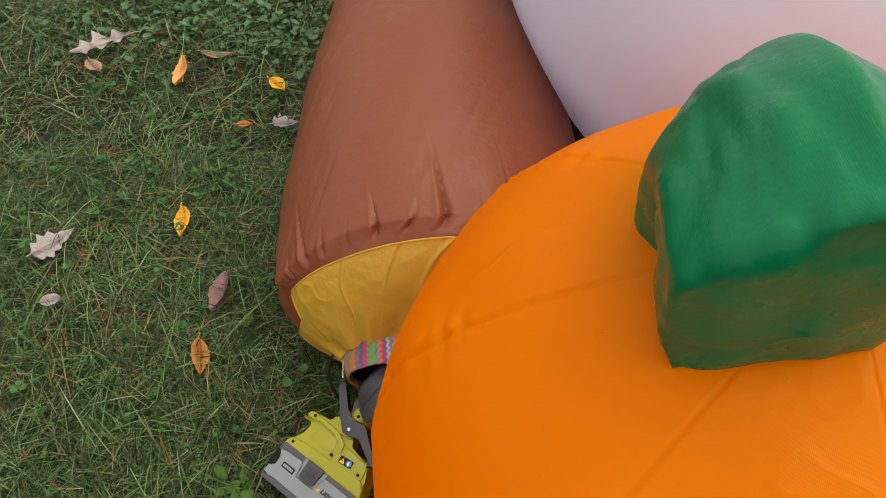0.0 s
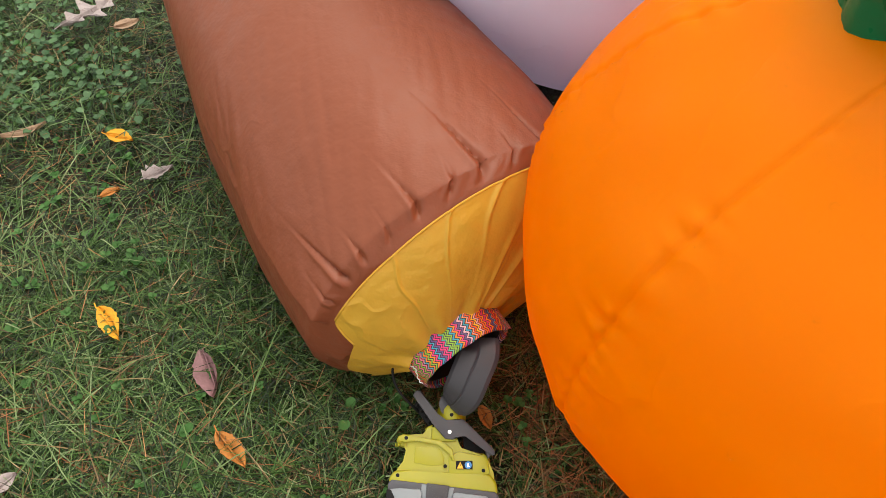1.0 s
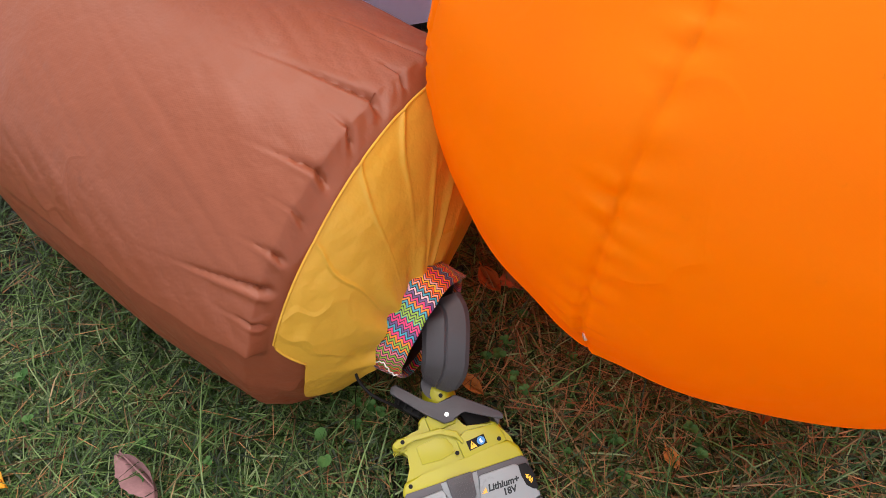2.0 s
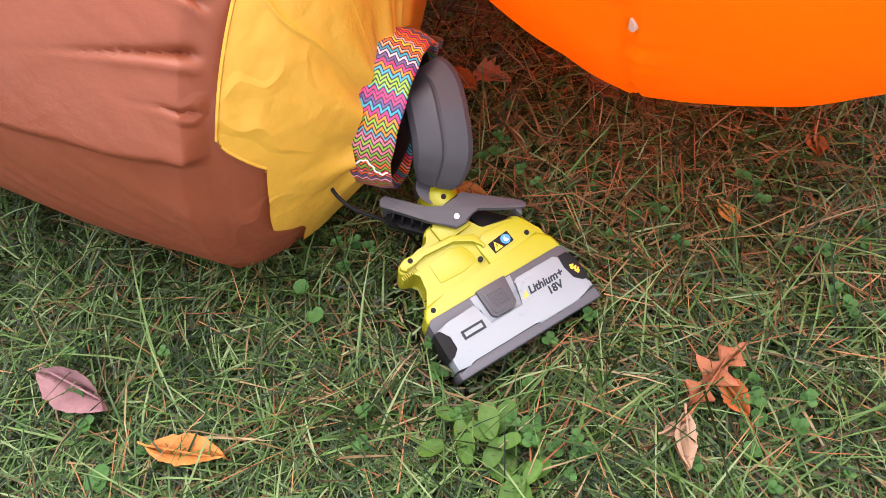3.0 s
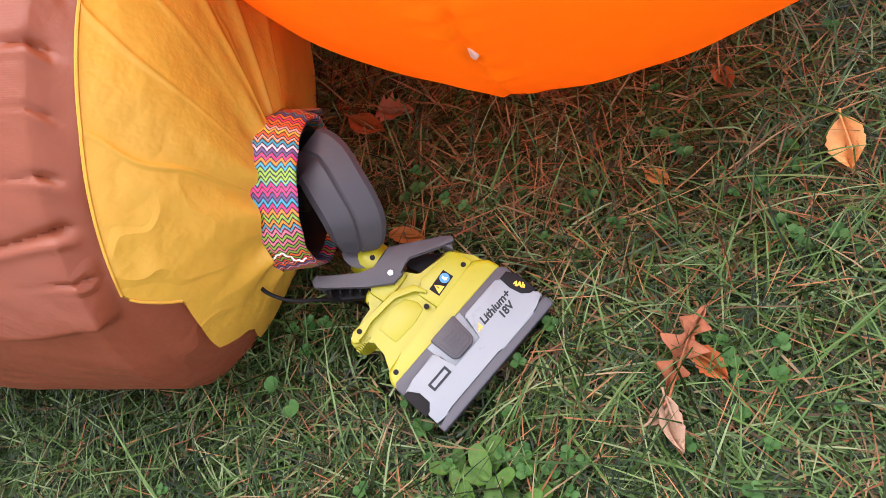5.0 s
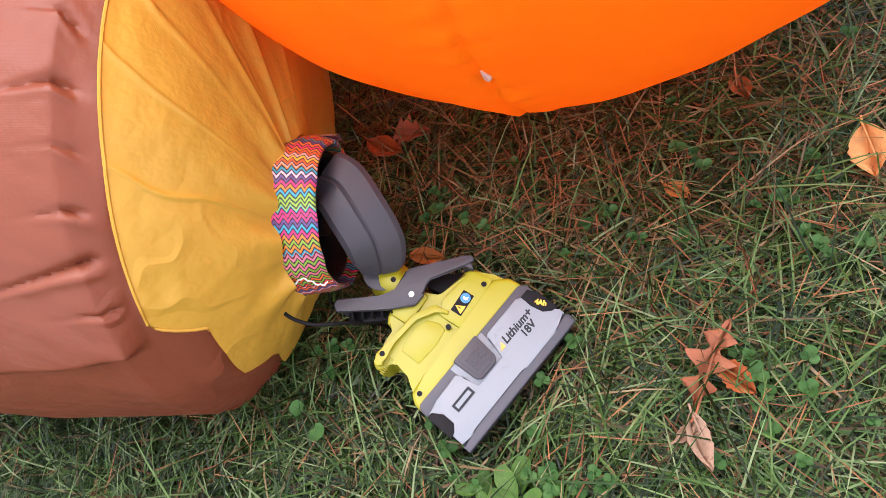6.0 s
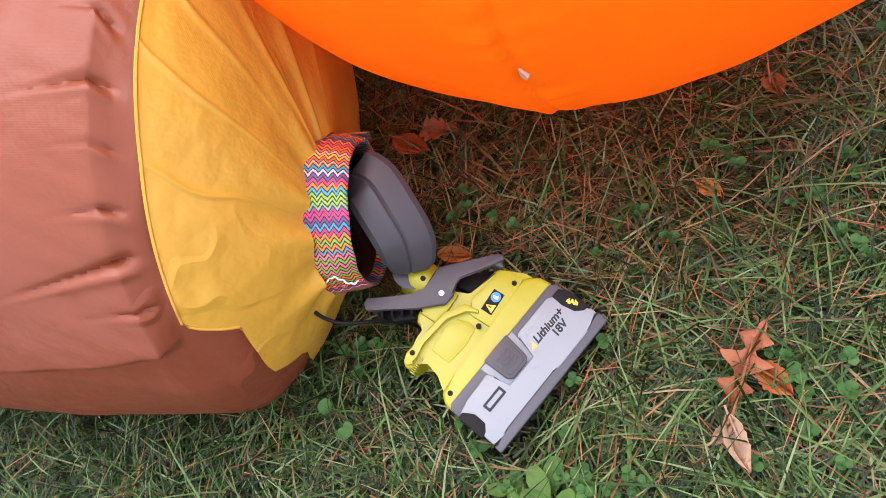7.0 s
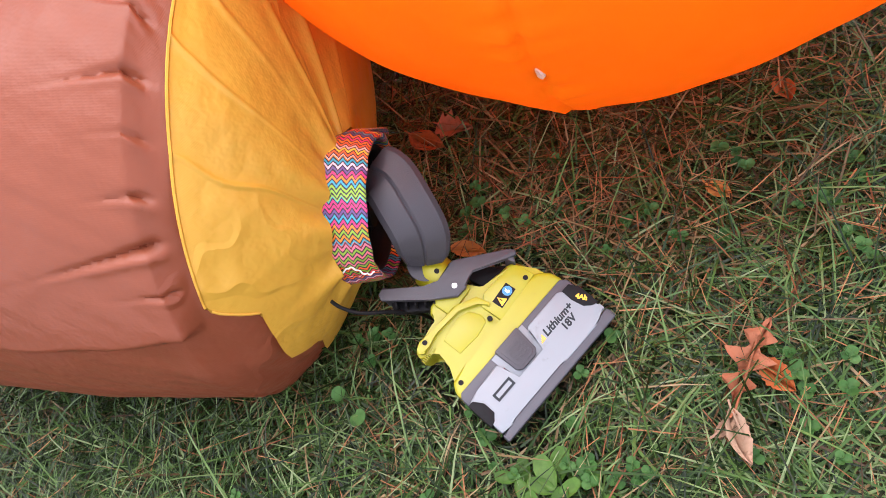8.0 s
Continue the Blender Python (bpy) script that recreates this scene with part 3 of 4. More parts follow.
def build_body():
    pts = np.zeros((70, 120, 3))
    for i in range(70):
        th = math.pi * (0.01 + 0.98 * i / 69)
        for j in range(120):
            ph = 2 * math.pi * j / 120
            d = Vector((math.sin(th) * math.cos(ph), math.sin(th) * math.sin(ph), math.cos(th)))
            r = 1 + 0.012 * nz(d.x * 3, d.y * 3, d.z * 3)
            pts[i, j] = (0.520 + 0.46 * r * d.x, 1.06 - 0.9 + 0.48 * r * d.y, max(0.42 + 0.43 * r * d.z, 0.003))
    grid_mesh("body", pts, WHITE, parent=FIGURE, label="pale white cloth body, softly wrinkled", cap_first=True, cap_last=True)


build_body()


# ---- the battery clamp fan that blows into the leg ----
FAN_U = Vector((0.863, -0.505, 0.0)).normalized()
FAN_V = Vector((-0.483, -0.825, -0.292)).normalized()
FAN_N = FAN_U.cross(-FAN_V).normalized()
FAN_M = Matrix.Translation((-0.106, 0.514, 0.074)) @ Matrix((FAN_U, -FAN_V, FAN_N)).transposed().to_4x4()


def uv_outline(points):
    """Millimetres across and down the fan's face into its own metres."""
    return [(u / 1000, -v / 1000) for u, v in points]


def sticker(name, outline, z, mat, parent, label="", thick=0.0004):
    bm = bmesh.new()
    prism(bm, uv_outline(outline), z, z + thick)
    return part(name, bm, mat, parent, label, smooth=False)


def lettering(text, size, u, v, z, mat, parent, shear=0.0):
    """Raised print in the built-in letters, turned into a mesh."""
    cu = bpy.data.curves.new("print", 'FONT')
    cu.body = text
    cu.size = size
    cu.shear = shear
    cu.extrude = 0.0001
    cu.offset = 0.00028
    cu.align_x, cu.align_y = 'CENTER', 'CENTER'
    tmp = bpy.data.objects.new("print", cu)
    me = bpy.data.meshes.new_from_object(tmp)
    bpy.data.objects.remove(tmp)
    me.materials.clear()
    me.materials.append(mat)
    ob = new("print", me)
    ob.parent = parent
    ob.location = (u / 1000, -v / 1000, z)
    return ob


def build_fan():
    fan = new("clamp_fan")
    fan.matrix_world = FAN_M
    tagged(fan, "lime and grey cordless clamp fan lying on the grass", "fan")

    # lime housing with its ear, rib and hollow
    body_line = [(-62, 66), (-61, 61), (-57, 56), (-47, 46), (-44, 34), (-47, 29), (-53, 29), (-57, 25), (-55, 20), (-49, 17.5), (-36, 20), (-27, 20), (-27, 12),
                 (-22, 9), (-8, 7), (5, 13), (8, 31), (11, 34), (34, 37), (40, 41), (42, 57), (46.5, 65), (47.5, 76)]
    bm = bmesh.new()
    prism(bm, uv_outline(body_line), -0.040, -0.002, 0.004, 3)
    skirt = [(-63.5, 66), (-62, 60), (-57, 54), (-40, 54), (-10, 56), (30, 55), (41, 58), (47, 66), (48, 76.5)]
    prism(bm, uv_outline(skirt), -0.044, 0.0, 0.003, 3)
    block = [(-2, 58), (-2, 40), (8, 35), (36, 40), (39, 45), (40, 58)]
    prism(bm, uv_outline(block), -0.03, 0.0005, 0.0025, 2)
    rib = [(-55, 24), (-54, 20.5), (-48, 18.5), (-36, 21), (-12, 24), (2, 33), (4, 44), (1, 45), (-1, 36), (-13, 27.5), (-36, 25), (-47, 25), (-52, 27)]
    prism(bm, uv_outline(rib), -0.02, 0.0025, 0.0012, 2)
    waist = [(-20, 26), (-20, 10), (-12, 6), (4, 10), (6, 26)]
    prism(bm, uv_outline(waist), -0.034, 0.001, 0.003, 2)
    body = part("housing", bm, LIME, fan, "lime yellow moulded housing")
    bm = bmesh.new()
    prism(bm, uv_outline([(-38, 47), (-37, 31), (-18, 30), (-9, 34), (-6, 43), (-8, 49), (-20, 50)]), -0.006, -0.0012, 0.0016, 2)
    part("side_panel", bm, LIME, body)
    for k in range(9):
        bm = bmesh.new()
        u0 = -57.5 + 1.5 * k
        prism(bm, uv_outline([(u0, 30.5), (u0, 27.2), (u0 + 0.8, 27.2), (u0 + 0.8, 30.5)]), -0.012, -0.001, 0.0002, 1)
        part("grip_rib", bm, LIME, body)
    for u, v, z in ((-54.0, 59.0, 0.0), (-5.5, 50.0, 0.0014), (33.5, 54.0, 0.0006), (-46.0, 22.3, 0.0026)):
        bm = bmesh.new()
        disc(bm, u / 1000, -v / 1000, z - 0.002, z + 0.0003, 0.0019, 14)
        hole = part("screw", bm, BLACK, body)
    tag = sticker("warning_label", [(5.5, 53), (5.5, 44.5), (22.5, 44.5), (22.5, 53)], 0.0006, BLACK, body, "small warning label with a triangle and a blue disc")
    sticker("triangle", [(6.5, 52.2), (13.2, 52.2), (9.9, 45.6)], 0.0011, AMBER, tag)
    sticker("mark", [(9.5, 50), (9.7, 47.6), (10.2, 47.6), (10.3, 50)], 0.0016, BLACK, tag)
    ring = [(18 + 3.6 * math.cos(a), 48.8 + 3.6 * math.sin(a)) for a in np.linspace(0, 2 * math.pi, 20, endpoint=False)]
    sticker("blue_disc", ring, 0.0011, BLUE, tag)
    sticker("figure", [(16.6, 49.8), (16.8, 47.4), (18.6, 46.8), (18.4, 48.4), (19.6, 50.4), (17.6, 50.9)], 0.0016, WHITEPRINT, tag)

    # battery pack: set slightly askew on the housing; p across, q out from the joint, both in millimetres
    skew = Matrix.Translation((-0.060, -0.064, 0.001)) @ pose(0, 0, 0, 2.0, 0, -6.3)

    def piece(name, outline, z0, z1, bevel, mat, parent, label="", segments=2):
        bm = bmesh.new()
        prism(bm, uv_outline(outline), z0, z1, bevel, segments)
        ob = part(name, bm, mat, parent, label)
        if parent is fan:
            ob.matrix_local = skew
        return ob

    pack = piece("battery", [(-3, 12), (-3, 2), (0, -1), (106, -1), (110, 3), (110, 13)], -0.046, 0.0, 0.002, MIDGREY, fan, "grey and white slide-on battery pack")
    pale = piece("pack_face", [(-1.5, 29), (4, 25), (4, 16), (-1, 8.5), (9, 6.5), (30, 5), (33, 10), (33.5, 23.5), (61, 23.5), (63, 6), (66, 4), (97, 4), (101, 7), (100, 18), (101.5, 25), (108, 30),
                               (110.5, 31), (110.5, 36), (101, 36.5), (97, 39.5), (64, 39.5), (61, 36.5), (12, 36.5), (8, 39.5), (-1.5, 38)], -0.045, 0.0022, 0.0012, PALE, pack, "pale grey scuffed battery face")
    piece("base_rim", [(-2.5, 45), (-2.5, 39), (8, 40), (12, 37), (61, 37), (64, 40), (97, 40), (101, 37), (111, 36.5), (112, 39), (112, 45)], -0.050, 0.0008, 0.0035, MIDGREY, pack, "dusty dark grey rim", 3)
    piece("pack_side", [(-3.4, 30), (-3.4, 9), (1, 9), (5.5, 16), (5.5, 25), (1, 29)], -0.040, 0.0028, 0.0008, BLACK, pack, "black recessed side")
    cheek = piece("pack_side", [(100, 6), (107, 6), (110.8, 13), (110.8, 30), (106, 28.5), (101.5, 24), (99.5, 15)], -0.040, 0.0028, 0.0008, BLACK, pack, "black recessed side with an amber figure")
    note = lettering("4Ah", 0.0048, 105.6, 19.0, 0.0030, AMBER, cheek)
    note.rotation_euler = (0, 0, radians(-62))
    piece("latch_well", [(32, 24), (31, 0), (64, 0), (61, 24)], -0.03, 0.0003, 0.0004, PALE, pack)
    latch = piece("latch", [(37, 18), (36, -1.5), (59.5, -1.5), (57.5, 18), (54, 21), (40, 21)], -0.012, 0.0042, 0.0013, GREY, pack, "dark grey ribbed release button")
    piece("latch_face", [(39.3, 16.5), (38.5, 1.5), (57, 1.5), (55.5, 16.5), (53, 18.7), (41, 18.7)], 0.001, 0.0047, 0.0004, GREY, latch)
    for k in range(6):
        bm = bmesh.new()
        for h in range(4):
            u0 = 41.6 + 2.2 * k
            v0 = 4.2 + 3.0 * h + 0.7 * (k % 2)
            prism(bm, uv_outline([(u0, v0), (u0 + 1.4, v0 - 0.6), (u0 + 1.4, v0 + 0.8), (u0, v0 + 1.4)]), 0.0040, 0.0056)
        part("bump_row", bm, GREY, latch)
    # printing: maker's plate as a plain bar, the rest as it reads
    plate = sticker("plate", [(12.8, 23), (12.8, 16.6), (30, 16.6), (30, 23)], 0.0023, INK, pale, "dark maker's plate")
    sticker("plate_bar", [(14.6, 21.3), (14.6, 18.3), (28.2, 18.3), (28.2, 21.3)], 0.0028, PALE, plate)
    lettering("Lithium+", 0.0078, 82.5, 16.6, 0.0023, INK, pale, 0.2)
    lettering("18V", 0.0076, 86, 23.6, 0.0023, INK, pale, 0.1)
    for k in range(4):
        u0 = 62.6 + 1.2 * k
        sticker("level_bar", [(u0, 19.4), (u0, 18.4 - 1.1 * k), (u0 + 0.8, 18.4 - 1.1 * k), (u0 + 0.8, 19.4)], 0.0023, AMBER, pale)

    # neck, collar and hinge pin
    bm = bmesh.new()
    rows = [(-0.012, 0.012), (-0.004, 0.0145), (0.006, 0.0155), (0.013, 0.0135)]
    rings = []
    for yy, r in rows:
        rings.append([bm.verts.new((0.001 + r * math.cos(a), yy, -0.010 + r * math.sin(a))) for a in np.linspace(0, 2 * math.pi, 28, endpoint=False)])
    for a, b in zip(rings, rings[1:]):
        for j in range(28):
            bm.faces.new((a[j], a[(j + 1) % 28], b[(j + 1) % 28], b[j]))
    bm.faces.new(rings[0])
    bm.faces.new(rings[-1])
    neck = part("neck", bm, LIME, fan, "lime yellow neck")
    bm = bmesh.new()
    disc(bm, 0.001, 0.001, 0.0040, 0.0056, 0.0019, 14)
    part("screw", bm, BLACK, neck)
    bm = bmesh.new()
    tube(bm, [(0.001, 0.009, -0.010), (0.001, 0.013, -0.008), FAN_M.inverted() @ Vector((-0.101, 0.520, 0.086)) + Vector((0, 0.001, -0.006))], 0.0135, 28)
    part("collar", bm, GREY, fan)

    # clamp jaws
    bm = bmesh.new()
    jaw = [(-40, -21), (-37, -26), (-31, -26), (-15, -1), (-5, 6), (10, 3), (14, 4), (43, 32), (46, 37), (43, 40), (37, 36), (16, 19), (12, 19), (3, 24), (-6, 23), (-19, 8), (-36, -16)]
    prism(bm, uv_outline(jaw), 0.0015, 0.0065, 0.0016, 2)
    clamp = part("jaw", bm, GREY, fan, "dark grey clamp jaw")
    bm = bmesh.new()
    prism(bm, uv_outline([(-38, -20), (-36, -24), (-31, -26), (-28, -21), (-33, -17)]), -0.016, 0.0045, 0.0015, 2)
    part("jaw_pad", bm, GREY, clamp)
    bm = bmesh.new()
    prism(bm, uv_outline([(38, 43), (42, 38), (41, 33), (36, 34)]), -0.02, 0.0045, 0.0015, 2)
    part("jaw_pad", bm, GREY, clamp)
    bm = bmesh.new()
    prism(bm, uv_outline([(-40, -12), (-36, -19), (-30, -19), (-12, 4), (-14, 15), (-20, 13)]), -0.018, -0.010, 0.0015, 2)
    for k in range(5):
        u0, v0 = -34 + 4.4 * k, -14 + 5.4 * k
        prism(bm, uv_outline([(u0 - 3, v0 + 3), (u0 + 2, v0 - 2.5), (u0 + 3, v0 - 1.7), (u0 - 2, v0 + 4)]), -0.012, 0.001, 0.0003, 1)
    prism(bm, uv_outline([(12, 20), (16, 10), (36, 34), (33, 38), (14, 34)]), -0.022, -0.012, 0.0015, 2)
    part("inner_jaw", bm, BLACK, fan, "black ribbed inner jaw")
    bm = bmesh.new()
    disc(bm, -0.001, -0.0165, 0.006, 0.0072, 0.0019, 16)
    part("hinge_pin", bm, STEEL, fan, "bright hinge pin")

    # curved arm up to the fan head
    inv = FAN_M.inverted()
    path = smooth_path([inv @ Vector(p) for p in ((-0.054, 0.546, 0.140), (-0.063, 0.532, 0.140), (-0.079, 0.521, 0.130), (-0.091, 0.515, 0.114), (-0.098, 0.516, 0.099), (-0.101, 0.520, 0.086))], 36)
    face_dir = inv.to_3x3() @ Vector((-0.389, -0.412, 0.824))
    section = [(1.0, -0.0065), (1.0, 0.0035), (0.82, 0.0062), (0.08, 0.0078), (0.0, 0.0066), (-0.08, 0.0078), (-0.82, 0.0062), (-1.0, 0.0035), (-1.0, -0.0065), (-0.9, -0.0065), (-0.88, 0.0005), (0.88, 0.0005), (0.9, -0.0065)]
    pts = np.zeros((36, len(section), 3))
    for i, p in enumerate(path):
        t = i / 35
        d = (path[min(i + 1, 35)] - path[max(i - 1, 0)]).normalized()
        w = d.cross(face_dir).normalized()
        f = w.cross(d).normalized()
        if f.dot(face_dir) < 0:
            f = -f
        half = 0.0205 if t < 0.6 else 0.0205 - 0.0060 * ((t - 0.6) / 0.4) ** 2
        for j, (x, y) in enumerate(section):
            q = p + w * (half * x) + f * (y - 0.004)
            pts[i, j] = (q.x, q.y, q.z)
    arm = grid_mesh("arm", pts, GREY, parent=fan, label="dark grey curved arm with a seam", cap_first=True, cap_last=True)
    arm.data.set_sharp_from_angle(angle=radians(16))

    # round fan head: shroud, hub and blades inside the sleeve
    head_m = inv @ Matrix.Translation(SLEEVE_MID) @ SLEEVE_ROT.to_4x4()
    pts = np.zeros((6, 48, 3))
    for i, (zz, r) in enumerate(((0.034, 0.0455), (0.008, 0.0465), (0.006, 0.0455), (0.006, 0.044), (0.008, 0.043), (0.034, 0.042))):
        for j in range(48):
            a = 2 * math.pi * j / 48
            pts[i, j] = head_m @ Vector((r * math.cos(a), r * math.sin(a), -zz))
    shroud = grid_mesh("shroud", pts, BLACK, parent=fan, label="black round fan shroud")
    bm = bmesh.new()
    disc(bm, 0, 0, -0.026, -0.010, 0.014, 20)
    hub = part("hub", bm, BLACK, shroud)
    hub.matrix_local = head_m
    bm = bmesh.new()
    disc(bm, 0, 0, -0.033, -0.030, 0.0435, 32)
    back = part("grille", bm, BLACK, shroud, "black fan grille")
    back.matrix_local = head_m
    for k in range(5):
        bm = bmesh.new()
        a0 = 2 * math.pi * k / 5
        ring_a = [bm.verts.new((r * math.cos(a0 + 0.1 * r / 0.04), r * math.sin(a0 + 0.1 * r / 0.04), -0.026)) for r in (0.013, 0.026, 0.040)]
        ring_b = [bm.verts.new((r * math.cos(a0 + 0.75), r * math.sin(a0 + 0.75), -0.014)) for r in (0.013, 0.026, 0.040)]
        for i in range(2):
            bm.faces.new((ring_a[i], ring_a[i + 1], ring_b[i + 1], ring_b[i]))
        bmesh.ops.solidify(bm, geom=bm.faces[:], thickness=0.0015)
        blade = part("blade", bm, BLACK, shroud)
        blade.matrix_local = head_m
    return fan


def build_sleeve():
    """Stretch band that ties the cloth to the fan head."""
    nu, nv = 26, 140
    pts = np.zeros((nu, nv, 3))
    for i in range(nu):
        t = i / (nu - 1)
        for j in range(nv):
            a = 2 * math.pi * j / nv
            back = t < 0.86
            k = min(t / 0.86, 1.0)
            zz = -0.038 + 0.038 * k if back else -0.012 * (t - 0.86) / 0.14
            r = 0.0515 + 0.003 * math.sin(math.pi * k) + 0.0012 * nz(4 * math.cos(a), 4 * math.sin(a), 5 * k) + 0.0006 * nz(11 * math.cos(a), 11 * math.sin(a), 3 * k)
            r += 0.0012 * math.sin(a * 3 + 4 * k)
            if not back:
                r -= 0.0022
            zz += 0.0018 * nz(2 * math.cos(a), 3 * math.sin(a), 9.0)
            p = SLEEVE_MID + SLEEVE_ROT @ Vector((r * math.cos(a), 1.08 * r * math.sin(a), zz))
            pts[i, j] = p
    band = grid_mesh("stretch_band", pts, ZIGZAG, uv=True)
    bm = bmesh.new()
    line = []
    for k in range(24):
        a = radians(352 + 4 * math.sin(k * 0.4))
        r = 0.0562 + 0.0008 * math.sin(k * 1.9)
        line.append(SLEEVE_MID + SLEEVE_ROT @ Vector((r * math.cos(a), 1.08 * r * math.sin(a), -0.034 + 0.032 * k / 23)))
    tube(bm, line, 0.0006, 5)
    part("stitch", bm, WHITEPRINT, band, "white stitching")
    pts = np.zeros((8, 10, 3))
    for i in range(8):
        for j in range(10):
            a = radians(196 + 26 * j / 9)
            r = 0.0548 + 0.0015 * math.sin(math.pi * j / 9) + 0.0010 * (1 - j / 9)
            pts[i, j] = SLEEVE_MID + SLEEVE_ROT @ Vector((r * math.cos(a), 1.08 * r * math.sin(a), -0.036 + 0.036 * i / 7 + 0.003 * j / 9))
    grid_mesh("flap", pts, ZIGZAG, closed_v=False, parent=band, label="folded loose end of the band", uv=True)
    tagged(band, "rainbow zigzag stretch band wrapped round the fan head", "stretch band")


def build_cord():
    bm = bmesh.new()
    tube(bm, smooth_path([(-0.106, 0.580, 0.116), (-0.121, 0.587, 0.112), (-0.132, 0.585, 0.108), (-0.140, 0.577, 0.103), (-0.143, 0.566, 0.096), (-0.142, 0.556, 0.090), (-0.138, 0.547, 0.082), (-0.128, 0.536, 0.055), (-0.124, 0.530, 0.030)], 44), 0.0014, 8)
    cord = part("cord", bm, BLACK)
    tagged(cord, "thin black cord looped beside the stretch band", "cord")
    bm = bmesh.new()
    tube(bm, smooth_path([(-0.006, 0.570, 0.108), (-0.002, 0.566, 0.111), (0.002, 0.562, 0.114), (-0.002, 0.558, 0.115)], 12), 0.0014, 7)
    part("knot", bm, BLACK, cord, "knotted black end")


build_sleeve()
build_fan()
build_cord()


# ---- fallen leaves ----
def leaf_shape(kind):
    """Half widths along the midrib, from stalk to tip."""
    if kind == "oak":
        return [(0, .02), (.07, .04), (.13, .22), (.20, .40), (.23, .28), (.28, .10), (.35, .10), (.43, .36), (.51, .56), (.54, .42), (.58, .14), (.64, .10), (.70, .24), (.77, .40), (.80, .2), (.84, .10), (.92, .09), (1, 0)]
    if kind == "maple":
        return [(0, .05), (.1, .42), (.2, .30), (.3, .55), (.4, .34), (.52, .4), (.6, .22), (.75, .2), (.9, .08), (1, 0)]
    return [(0, .02), (.1, .17), (.25, .30), (.45, .36), (.65, .31), (.82, .18), (.93, .08), (1, 0)]


def fallen_leaf(kind, mat, x, y, length, heading, label, z=0.03, curl=0.25, fold=0.3, roll=0.0, wide=1.0, seed=0, name="leaf", nose=0.0):
    shape = leaf_shape(kind)
    bm = bmesh.new()
    rows = []
    for t in np.linspace(0, 1, 34):
        for (t0, w0), (t1, w1) in zip(shape, shape[1:]):
            if t0 <= t <= t1:
                w = w0 + (w1 - w0) * (t - t0) / max(t1 - t0, 1e-6)
                break
        row = []
        for s in (-1, -0.66, -0.33, 0, 0.33, 0.66, 1):
            jag = 1 + 0.14 * nz(t * 14, s + seed, seed)
            lean_f = 0.16 * abs(s) if kind == "oak" else 0.0
            px = (t - 0.5 + lean_f * 0.6) * length
            py = s * w * length * wide * jag * 0.95
            pz = fold * abs(py) + curl * length * ((t - 0.5) ** 2 * 1.4) + 0.05 * length * nz(t * 3 + seed, s * 2, 1.0) - 0.004 * math.exp(-(s / 0.2) ** 2)
            row.append(bm.verts.new((px, py + 0.06 * length * math.sin(2.4 * t + seed), pz)))
        rows.append(row)
    for a, b in zip(rows, rows[1:]):
        for j in range(6):
            bm.faces.new((a[j], a[j + 1], b[j + 1], b[j]))
    bmesh.ops.remove_doubles(bm, verts=bm.verts, dist=1e-5)
    shell = bmesh.ops.extrude_face_region(bm, geom=bm.faces[:])
    for v in shell["geom"]:
        if isinstance(v, bmesh.types.BMVert):
            v.co.z += 0.0006
    tube(bm, [(-0.62 * length, 0.02 * length, 0.006), (-0.5 * length, 0.0, 0.002 + curl * length * 0.3), (0.3 * length, 0.04 * length, curl * length * 0.06)], 0.0008, 6)
    ob = part(name, bm, mat)
    ob.matrix_world = pose(x, y, z, roll, nose, heading)
    return tagged(ob, label, "leaf", group="fallen leaves")


fallen_leaf("oak", OAK_RED, -0.159, 0.307, 0.06, -21, "red-brown lobed oak leaf lying on the grass", 0.034, 0.12, 0.12, 4, 0.52, 1)
fallen_leaf("plain", RUST, -0.163, 0.292, 0.028, -128, "rust-coloured curled leaf under the oak leaf", 0.028, 0.5, 0.6, 10, 0.9, 2)
fallen_leaf("plain", TAN, -0.204, 0.316, 0.036, -160, "dry tan spotted leaf with a curled edge", 0.034, 0.4, 0.7, -15, 0.6, 3)
fallen_leaf("plain", TAN, -0.197, 0.325, 0.02, -45, "torn piece of a dry tan leaf", 0.034, 0.9, 0.4, 15, 0.6, 4)
fallen_leaf("plain", PURPLE, -0.31, 0.711, 0.066, -102, "dull purple oval leaf folded along its rib", 0.030, 0.7, 1.1, 22, 0.66, 5)
fallen_leaf("plain", OCHRE, -0.324, 0.615, 0.056, -79, "orange-brown oval leaf in the grass", 0.032, 0.2, 0.4, -12, 0.6, 6)
fallen_leaf("plain", GOLD, -0.399, 0.842, 0.06, -79, "golden yellow leaf in the grass", 0.034, 0.2, 0.45, 12, 0.62, 7)
fallen_leaf("plain", GOLD, -0.305, 1.166, 0.044, -39, "golden yellow leaf beside the brown inflatable", 0.038, 0.2, 0.3, 0, 0.9, 8)
fallen_leaf("plain", PEACH, -0.478, 1.191, 0.08, -83, "pale yellow narrow leaf in the grass", 0.038, 0.5, 0.6, 20, 0.5, 9)
fallen_leaf("oak", ASH, -0.643, 1.276, 0.108, 212, "ash-grey lobed oak leaf lying face down", 0.042, 0.15, 0.2, 0, 0.62, 10)
fallen_leaf("plain", TAN, -0.644, 1.213, 0.048, -49, "small brown leaf below the grey oak leaf", 0.036, 0.3, 0.3, 0, 0.8, 11)
fallen_leaf("maple", ASH, -0.568, 0.796, 0.066, 45, "whitish lobed leaf lying face down", 0.038, 0.3, 0.25, 8, 0.75, 12)
fallen_leaf("plain", ASH, -0.539, 0.696, 0.028, 20, "small round whitish leaf", 0.038, 0.3, 0.2, 0, 1.1, 13)
